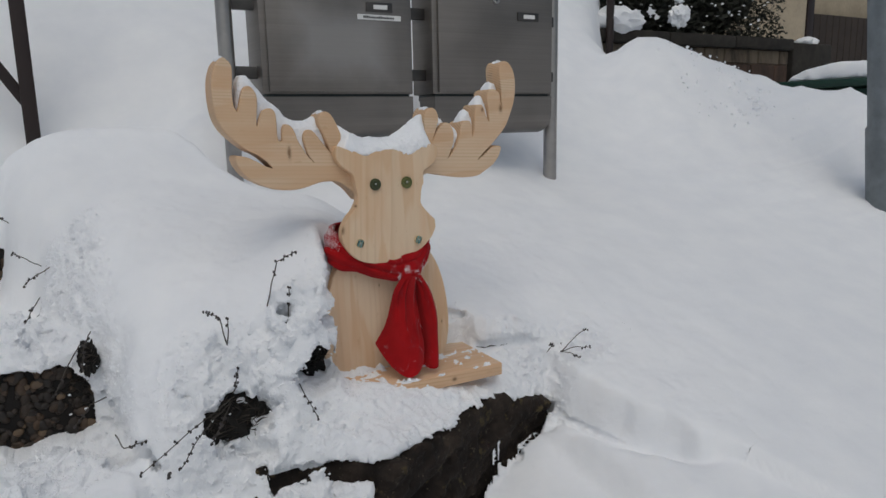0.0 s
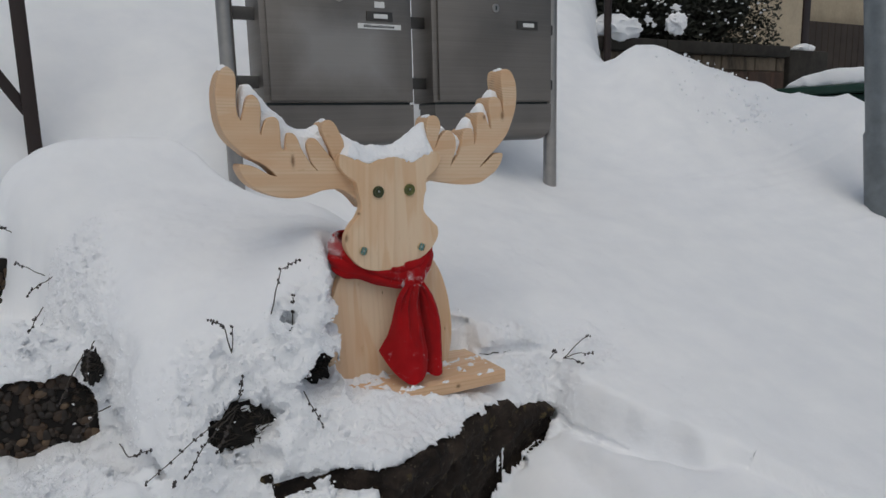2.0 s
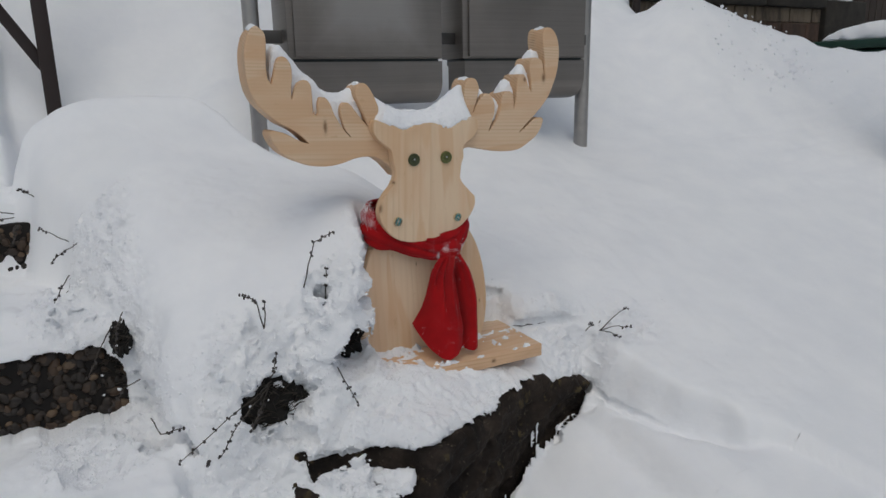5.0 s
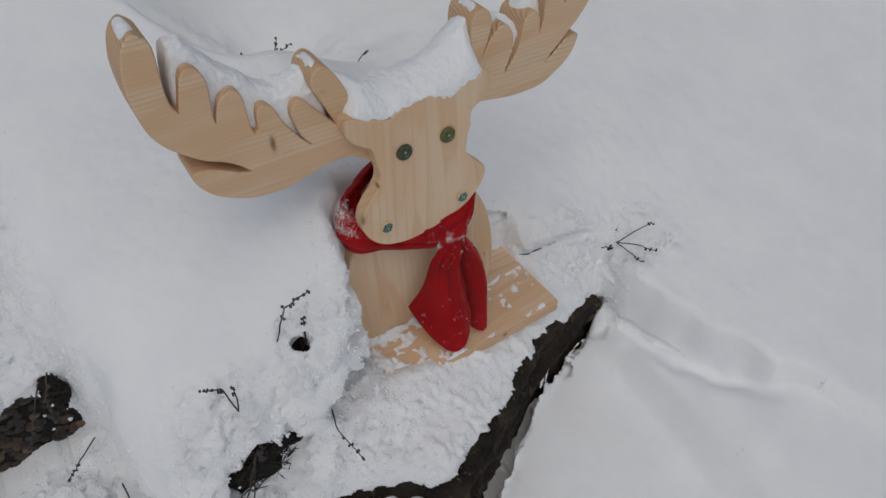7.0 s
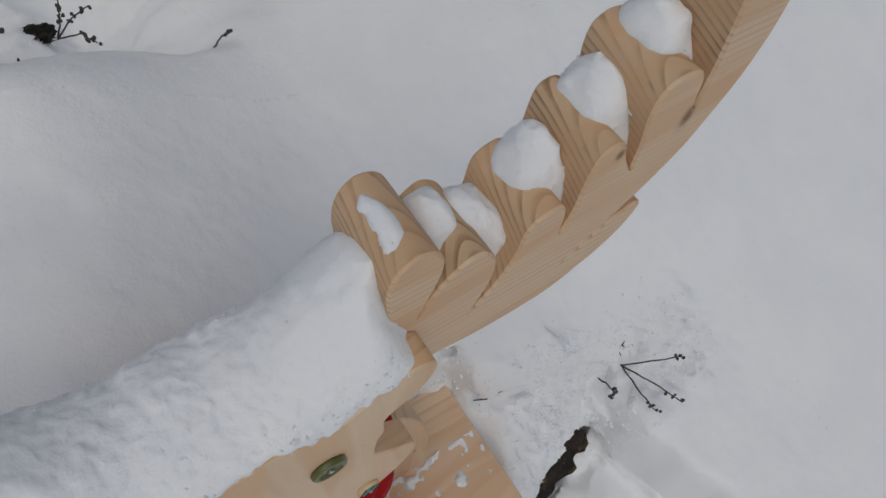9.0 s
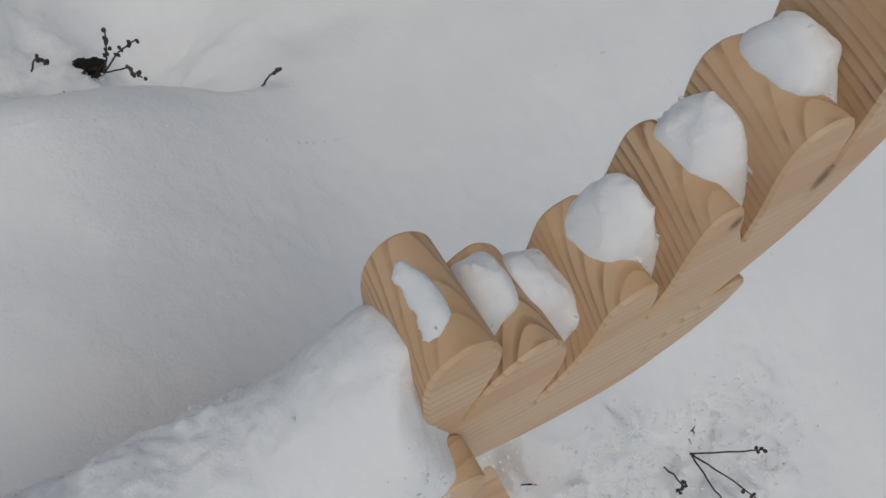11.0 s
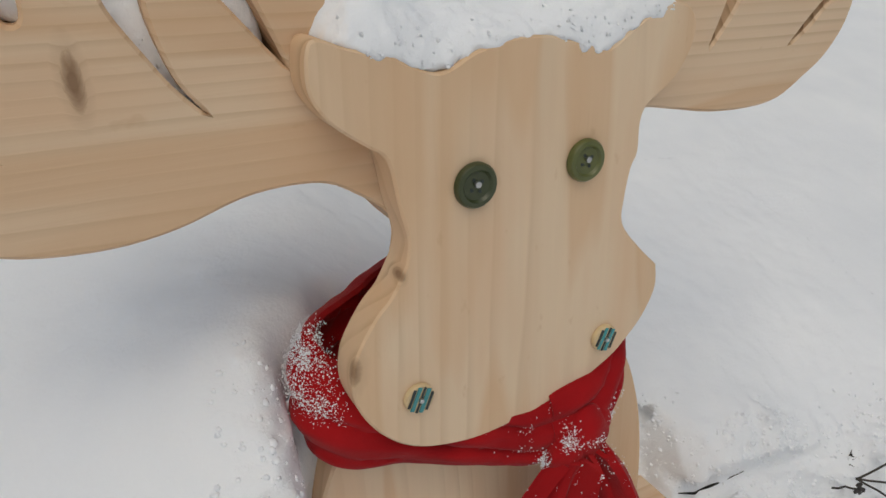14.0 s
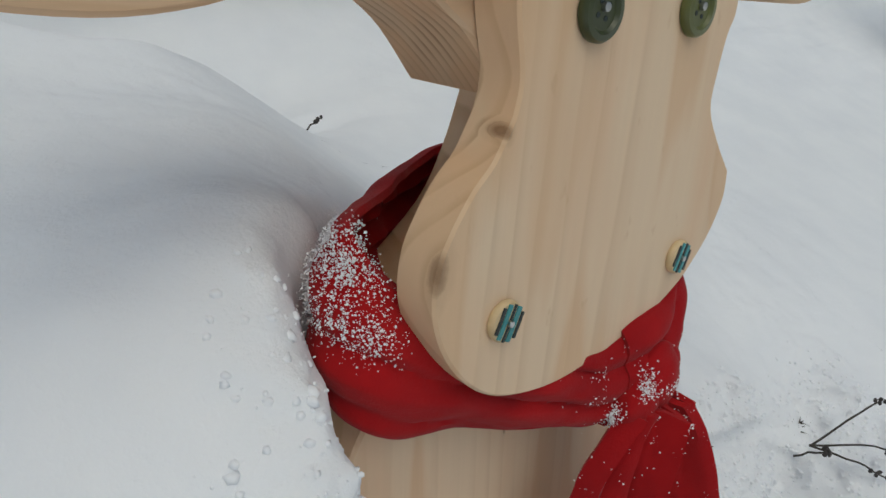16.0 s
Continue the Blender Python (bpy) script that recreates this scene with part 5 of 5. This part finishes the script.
# ---- mailboxes ----
def mailbox(u0, u1, sticker):
    mb = thing("mailbox", ((u0 + u1) / 2, 0.70, 1.03), "grey stainless steel mailbox with newspaper tube" + (", frosted door and sticker" if sticker else ""), "mailbox", "mailboxes")
    # Dark box put in the gap above the tube as its shaded line.
    part("seal", box(u0 - 0.004, u1 + 0.004, 0.668, 0.760, 1.120, 1.145, 0.001), PAINT_DARK, mb)
    part("body", box(u0 - 0.012, u1 + 0.012, 0.662, 0.775, 1.136, 1.50, 0.003), MAIL_METAL, mb)
    door = part("door", box(u0 + 0.002, u1 - 0.002, 0.652, 0.661, 1.1405, 1.497, 0.002), FROSTED if sticker else MAIL_METAL, mb, "flat steel door" + (" with a frosted patch" if sticker else ""))
    bm = bmesh.new()
    prof = []
    for k in range(15):
        a = k / 14 * math.pi / 2
        prof.append((0.745 - 0.085 * math.cos(a) ** 0.8 if k < 14 else 0.745, 1.085 - 0.055 * math.sin(a)))
    prof = [(0.745, 1.130), (0.660, 1.130)] + prof
    a = [bm.verts.new((u0 - 0.008, y, z)) for y, z in prof]
    b = [bm.verts.new((u1 + 0.010, y, z)) for y, z in prof]
    for k in range(len(prof)):
        q = (k + 1) % len(prof)
        bm.faces.new((a[k], a[q], b[q], b[k]))
    bm.faces.new(a[::-1])
    bm.faces.new(b)
    part("newspaper_tube", bm, MAIL_METAL, mb, "rounded steel newspaper tube")
    cu = (u0 + u1) / 2
    lock = part("lock", disc(cu - 0.003, 1.377, 0.652, 0.004, 0.011), STEEL, door, "round chrome cylinder lock")
    part("keyhole", box(cu - 0.005, cu - 0.001, 0.6472, 0.6485, 1.372, 1.382, 0), PAINT_DARK, lock)
    nu = u1 - 0.079
    plate = part("name_plate", box(nu - 0.034, nu + 0.034, 0.6485, 0.653, 1.327, 1.349, 0.001), STEEL_DARK, door, "dark name plate holder")
    part("name_card", box(nu - 0.016, nu + 0.020, 0.6470, 0.6484, 1.333, 1.343, 0), LABEL_WHITE, plate, "small white name card")
    if sticker:
        part("slot_label", box(nu - 0.012, nu + 0.014, 0.6503, 0.6519, 1.358, 1.372, 0), LABEL_WHITE, door)
        stk = part("sticker", box(0.225, 0.338, 0.6500, 0.6518, 1.3085, 1.3205, 0), LABEL_WHITE, door, "narrow white sticker with black print")
        x = 0.240
        r = random.Random(5)
        while x < 0.318:
            w = r.uniform(0.0022, 0.0040)
            part("print_bar", box(x, x + w, 0.6494, 0.6499, 1.3118, 1.3118 + r.choice((0.0042, 0.0042, 0.0058)), 0), LABEL_BLACK, stk)
            x += w + 0.0013
    return mb


mailbox(0.005, 0.361, True)
mailbox(0.442, 0.798, False)
stand = thing("mailbox_stand", (0.36, 0.72, 0.85), "tubular stainless steel stand carrying two mailboxes", "stand")
part("post", tube([(-0.0755, 0.690, 0.75), (-0.0755, 0.690, 1.62)], 0.0175, 20), STEEL, stand)
part("post", tube([(0.851, 0.72, 0.75), (0.851, 0.72, 1.62)], 0.0195, 20), STEEL, stand)
for z in (1.185, 1.337):
    part("crossbar", box(-0.085, 0.845, 0.700, 0.716, z - 0.014, z + 0.014, 0.002), STEEL_DARK, stand)


# ---- lamp post, garden wall, hedge, bin, house ----
lamp = thing("street_lamp", (1.90, 0.33, 0.6), "grey galvanised street lamp post", "lamp post")
def lean(z):
    """The post has settled a little out of plumb."""
    d = 0.048 + 0.095 * (z - 1.0)
    return (1.955 - 0.866 * d, 0.31 + 0.5 * d, z)


part("pole", tube([lean(0.5), lean(1.02), lean(1.03), lean(4.5)], [0.066, 0.066, 0.060, 0.055], 28), GALVANISED, lamp)
dx, dy, _ = lean(1.22)
part("access_door", box(dx - 0.010, dx + 0.002, dy - 0.067, dy - 0.060, 1.10, 1.35, 0.001), GALVANISED, lamp)

def block_material(name, a, b):
    m, nt, p = material(name)
    oi = nt.nodes.new("ShaderNodeObjectInfo")
    stain = noise_tex(nt, coords(nt, (9, 9, 3)), 1.0, 5, 0.65, 0.5)
    c = mix(nt, oi.outputs["Random"], a, b)
    c = mix(nt, ramp(nt, stain, (0.42, (0, 0, 0)), (0.62, (0.85, 0.85, 0.85))), c, (0.030, 0.022, 0.016))
    nt.links.new(c, p.inputs["Base Color"])
    p.inputs["Roughness"].default_value = 0.92
    bump(nt, p, noise_tex(nt, coords(nt), 40, 5, 0.7), 0.6, 0.006)
    return m


BLOCK_PALE = block_material("weathered_pale_block", (0.165, 0.130, 0.092), (0.120, 0.092, 0.062))
BLOCK_RED = block_material("damp_reddish_block", (0.085, 0.048, 0.032), (0.060, 0.038, 0.028))
gw = thing("garden_wall", (3.2, 2.4, 0.9), "stained retaining wall with mossy stone coping", "wall", kind="structure")
part("wall_face", box(2.36, 4.16, 2.28, 2.55, 0.4, 1.50, 0.01), WALL_STONE, gw, "patchy brown render")
wr = random.Random(44)
for z0, z1, mat in ((1.405, 1.496, BLOCK_PALE), (1.285, 1.399, BLOCK_RED), (1.165, 1.279, BLOCK_RED), (1.045, 1.159, BLOCK_RED)):
    u = 2.37
    while u < 4.12:
        ln = min(wr.uniform(0.16, 0.34), 4.155 - u)
        d = wr.uniform(0.006, 0.016)
        part("wall_block", box(u, u + ln - 0.008, 2.28 - d, 2.30, z0, z1, 0.005, 1), mat, gw)
        u += ln
u = 2.34
for k in range(3):
    part("coping_stone", box(u, u + 0.60, 2.23, 2.60, 1.50, 1.575, 0.012), WALL_CAP, gw, "mossy dark coping stone")
    u += 0.605
part("pier", box(4.17, 4.62, 2.25, 2.60, 0.4, 1.555, 0.015), WALL_CAP, gw, "mossy dark end pier")


def hedge():
    r = random.Random(3)
    verts, faces = [], []
    for _ in range(22000):
        c = Vector((r.uniform(2.35, 4.20), r.uniform(2.32, 2.75), 1.58 + 1.0 * r.random()))
        c.z -= 0.05 * abs(math.sin(c.x * 9))
        a = Vector((r.uniform(-1, 1), r.uniform(-1, 1), r.uniform(-1, 1))).normalized() * r.uniform(0.012, 0.03)
        b = a.orthogonal().normalized() * r.uniform(0.006, 0.014)
        i = len(verts)
        verts += [c - a, c + b, c + a, c - b]
        faces.append((i, i + 1, i + 2, i + 3))
    me = bpy.data.meshes.new("hedge")
    me.from_pydata([v - Vector((3.2, 2.5, 1.575)) for v in verts], [], faces)
    me.materials.append(HEDGE)
    return me


hg = thing("hedge", (3.2, 2.5, 1.575), "dark evergreen hedge with patches of snow", "hedge")
ho = new("leaves", hedge())
ho.parent = hg
tagged(ho, "dense small dark leaves", kind="stuff")
core = blob((3.28, 2.62, 2.05), (0.90, 0.16, 0.48), 4, 0.25, 4, 3.0)
part("dense_core", core, HEDGE, hg)
r = random.Random(8)
spots = [blob((r.uniform(2.4, 4.0), r.uniform(2.26, 2.34), r.uniform(1.62, 2.2)), (r.uniform(0.004, 0.010) * (1 + 2.5 * (k % 9 == 0)), 0.008, r.uniform(0.003, 0.008) * (1 + 1.5 * (k % 9 == 0))), k, 0.9, 2, 2.2) for k in range(170)]
tagged(part("snow_cover", join(spots), SNOW_ROUGH, hg, "small clumps of snow"), kind="stuff")
solo("snow_clump", blob((3.02, 2.24, 1.67), (0.075, 0.05, 0.065), 5, 0.40, 4, 1.7), SNOW_ROUGH, (3.02, 2.24, 1.62), "large clump of snow caught in the hedge", "snow")
solo("snow_clump", blob((2.55, 2.30, 1.625), (0.19, 0.12, 0.085), 6, 0.22, 4, 1.4), SNOW_ROUGH, (2.5, 2.3, 1.575), "snow heap on the end of the coping", "snow")
solo("snow_clump", blob((4.45, 2.35, 1.57), (0.08, 0.08, 0.045), 7, 0.3, 3), SNOW_ROUGH, (4.45, 2.35, 1.555), "snow heap on the end pier", "snow")
solo("fence_post", tube([(2.43, 2.21, 1.0), (2.43, 2.21, 2.4)], 0.022, 12), BROWN_METAL, (2.43, 2.21, 1.0), "thin dark metal fence post", "post")

wb = thing("wheeled_bin", (3.55, 1.35, 0.2), "dark green wheeled bin with snow on its lid", "bin")
part("body", box(3.27, 3.83, 1.05, 1.65, 0.3, 1.20, 0.03), GREEN_PLASTIC, wb)
part("lid", box(3.22, 3.88, 1.00, 1.70, 1.20, 1.245, 0.015), GREEN_PLASTIC, wb, "green lid with overhanging rim")
solo("snow_heap", pile(3.24, 3.86, 1.02, 1.68, lambda x: 1.246, lambda x: 1.33, h=0.012, amp=0.010, seed=12, round_w=0.06), SNOW_ROUGH, (3.55, 1.35, 1.246), "slab of snow on the bin lid", "snow")

hs = thing("house", (7.0, 4.5, 0.2), "cream plastered house with a brown slatted gate", "house")
part("wall", box(4.9, 5.84, 3.3, 6.5, 0.2, 4.5, 0.01), PLASTER, hs)
part("upper_wall", box(5.84, 10.5, 3.6, 6.5, 2.02, 4.5, 0.01), PLASTER, hs)
part("gate_post", box(5.86, 5.96, 3.3, 3.4, 0.2, 2.6, 0.005), BROWN_METAL, hs)
for k in range(34):
    x = 5.98 + k * 0.105
    part("gate_board", box(x, x + 0.097, 3.45, 3.48, 0.2, 2.02, 0.004, 1), FENCE_WOOD, hs)


# ---- dry lavender ----
def sprig(points, bud_from, thick=0.0009, seed=0):
    r = random.Random(seed)
    base = points[0]
    s = thing("lavender_sprig", base, "dry dark lavender stem with seed heads poking from snow", "plant", "dry lavender")
    pts = []
    P = [Vector(p) for p in points]
    for a, b in zip(P, P[1:]):
        for k in range(4):
            pts.append(a.lerp(b, k / 4) + Vector((r.uniform(-1, 1), r.uniform(-1, 1), r.uniform(-1, 1))) * 0.0008)
    pts.append(P[-1])
    part("stem", tube(pts, [thick * (1 - 0.4 * k / len(pts)) for k in range(len(pts))], 6), TWIG, s)
    buds = []
    n = len(pts)
    for k in range(int(n * bud_from), n):
        for _ in range(2):
            d = Vector((r.uniform(-1, 1), r.uniform(-1, 1), r.uniform(-1, 1))) * 0.0022
            buds.append(blob(pts[k] + d, (0.0016, 0.0016, 0.0022), r.random() * 9, 0.4, 1))
    if buds:
        part("flower_head", join(buds), BUD, s, "dried brown flower head")
    return s


SPRIGS = [
    ([(0.330, 0.010, 0.655), (0.335, -0.02, 0.672), (0.343, -0.052, 0.679)], 0.7),
    ([(0.330, 0.010, 0.655), (0.322, -0.025, 0.665), (0.325, -0.045, 0.662)], 0.75),
    ([(0.330, 0.010, 0.655), (0.350, -0.012, 0.690), (0.362, -0.02, 0.700)], 0.8),
    ([(0.30, 0.012, 0.66), (0.296, -0.008, 0.678), (0.288, -0.012, 0.682)], 0.5),
    ([(-0.200, -0.015, 0.825), (-0.188, -0.035, 0.890), (-0.162, -0.040, 0.902)], 0.35),
    ([(-0.172, -0.016, 0.80), (-0.170, -0.022, 0.850)], 0.4),
    ([(-0.262, -0.045, 0.79), (-0.268, -0.040, 0.826), (-0.285, -0.038, 0.835)], 0.5),
    ([(-0.262, -0.045, 0.79), (-0.258, -0.042, 0.825)], 0.6),
    ([(-0.263, -0.060, 0.730), (-0.262, -0.078, 0.745), (-0.258, -0.080, 0.768)], 0.5),
]
SPRIGS += [
    ([(-0.260, -0.050, 0.720), (-0.285, -0.090, 0.725), (-0.325, -0.094, 0.704), (-0.382, -0.100, 0.668)], 0.55),
    ([(-0.262, -0.050, 0.715), (-0.290, -0.095, 0.717), (-0.315, -0.102, 0.698), (-0.340, -0.120, 0.672)], 0.5),
    ([(-0.265, -0.050, 0.710), (-0.286, -0.098, 0.708), (-0.300, -0.108, 0.690)], 0.4),
    ([(-0.400, 0.030, 0.668), (-0.395, -0.045, 0.680), (-0.370, -0.072, 0.695)], 0.6),
    ([(-0.350, -0.090, 0.650), (-0.355, -0.118, 0.668)], 0.3),
    ([(-0.470, 0.560, 0.810), (-0.482, 0.540, 0.826), (-0.508, 0.545, 0.838)], 0.7),
    ([(-0.470, 0.345, 0.850), (-0.490, 0.352, 0.862), (-0.509, 0.365, 0.872)], 0.7),
    ([(-0.458, 0.322, 0.850), (-0.478, 0.326, 0.840), (-0.498, 0.335, 0.822)], 0.45),
    ([(-0.474, 0.255, 0.818), (-0.488, 0.245, 0.800), (-0.504, 0.235, 0.774)], 0.4),
    ([(-0.512, 0.420, 0.915), (-0.522, 0.420, 0.925), (-0.533, 0.425, 0.929)], 0.4),
    ([(-0.545, 0.420, 0.884), (-0.562, 0.410, 0.884), (-0.585, 0.405, 0.876)], 0.4),
    ([(-0.543, 0.420, 0.890), (-0.562, 0.410, 0.897), (-0.585, 0.410, 0.902)], 0.5),
    ([(-0.540, 0.425, 0.868), (-0.546, 0.410, 0.866), (-0.549, 0.405, 0.848)], 0.3),
    ([(-0.415, 0.115, 0.790), (-0.424, 0.090, 0.780), (-0.430, 0.085, 0.745)], 0.3),
    ([(-0.430, 0.125, 0.772), (-0.446, 0.100, 0.752), (-0.466, 0.095, 0.716)], 0.75),
    ([(-0.405, 0.075, 0.706), (-0.424, 0.055, 0.708), (-0.446, 0.060, 0.680)], 0.6),
    ([(-0.172, -0.050, 0.720), (-0.180, -0.082, 0.727), (-0.166, -0.108, 0.690)], 0.65),
    ([(0.012, 0.490, 0.838), (0.028, 0.482, 0.858), (0.046, 0.474, 0.872)], 0.5),
    ([(0.012, 0.490, 0.838), (0.020, 0.480, 0.864), (0.026, 0.478, 0.884)], 0.5),
    ([(0.012, 0.490, 0.838), (0.030, 0.465, 0.856), (0.038, 0.450, 0.854)], 0.5),
    ([(-0.040, 0.505, 0.850), (-0.030, 0.490, 0.870), (-0.024, 0.484, 0.868)], 0.5),
    ([(0.124, 0.412, 0.840), (0.131, 0.404, 0.856), (0.138, 0.400, 0.862)], 0.7),
]
for k, (pts, buds_from) in enumerate(SPRIGS):
    sprig(pts, buds_from, seed=k + 1)


# ---- snow caught on the scarf ----
def scarf_frost():
    """Powder clinging to the cloth: thick at the shoulder, clotted over the knot, thin on the hanging ends."""
    spots = []
    for ob in scarf.children:
        co = np.array([v.co[:] for v in ob.data.vertices]) + np.array(BASE[scarf.name]) + np.array(ob.location)
        spots.append(co)
    p = np.concatenate(spots)
    n = np.clip(0.15 + grain(p, 75, 71) + 0.8 * grain(p, 170, 72), 0, 2)
    shoulder = np.clip((-0.078 - p[:, 0]) / 0.012, 0, 1) * np.clip((p[:, 2] - 0.884 + 0.25 * (p[:, 0] + 0.09)) / 0.008, 0, 1)
    front = np.exp(-((p[:, 0] - 0.032) / 0.026) ** 2 - ((p[:, 2] - 0.850) / 0.014) ** 2) * (p[:, 1] < 0.009)
    tails = 0.05 * (p[:, 1] < 0.005) * (p[:, 2] < 0.83) + 0.10 * (p[:, 2] < 0.73) * (p[:, 0] < 0.0)
    share = 3.2 * shoulder * (0.35 + n) + 1.5 * front * n ** 2 + tails * n ** 2
    pts, tris = sprinkle(p, 17000, 0.00014, 0.00050, 77, share / share.sum(), 0.0015)
    bm = bmesh.new()
    vs = [bm.verts.new(v) for v in pts]
    for q in tris.tolist():
        bm.faces.new([vs[j] for j in q])
    return bm


solo("snow_crumbs", scarf_frost(), SNOW_GRAIN, (-0.09, 0.02, 0.88), "frosty crumbs of snow clinging to the scarf", "snow", kind="stuff")
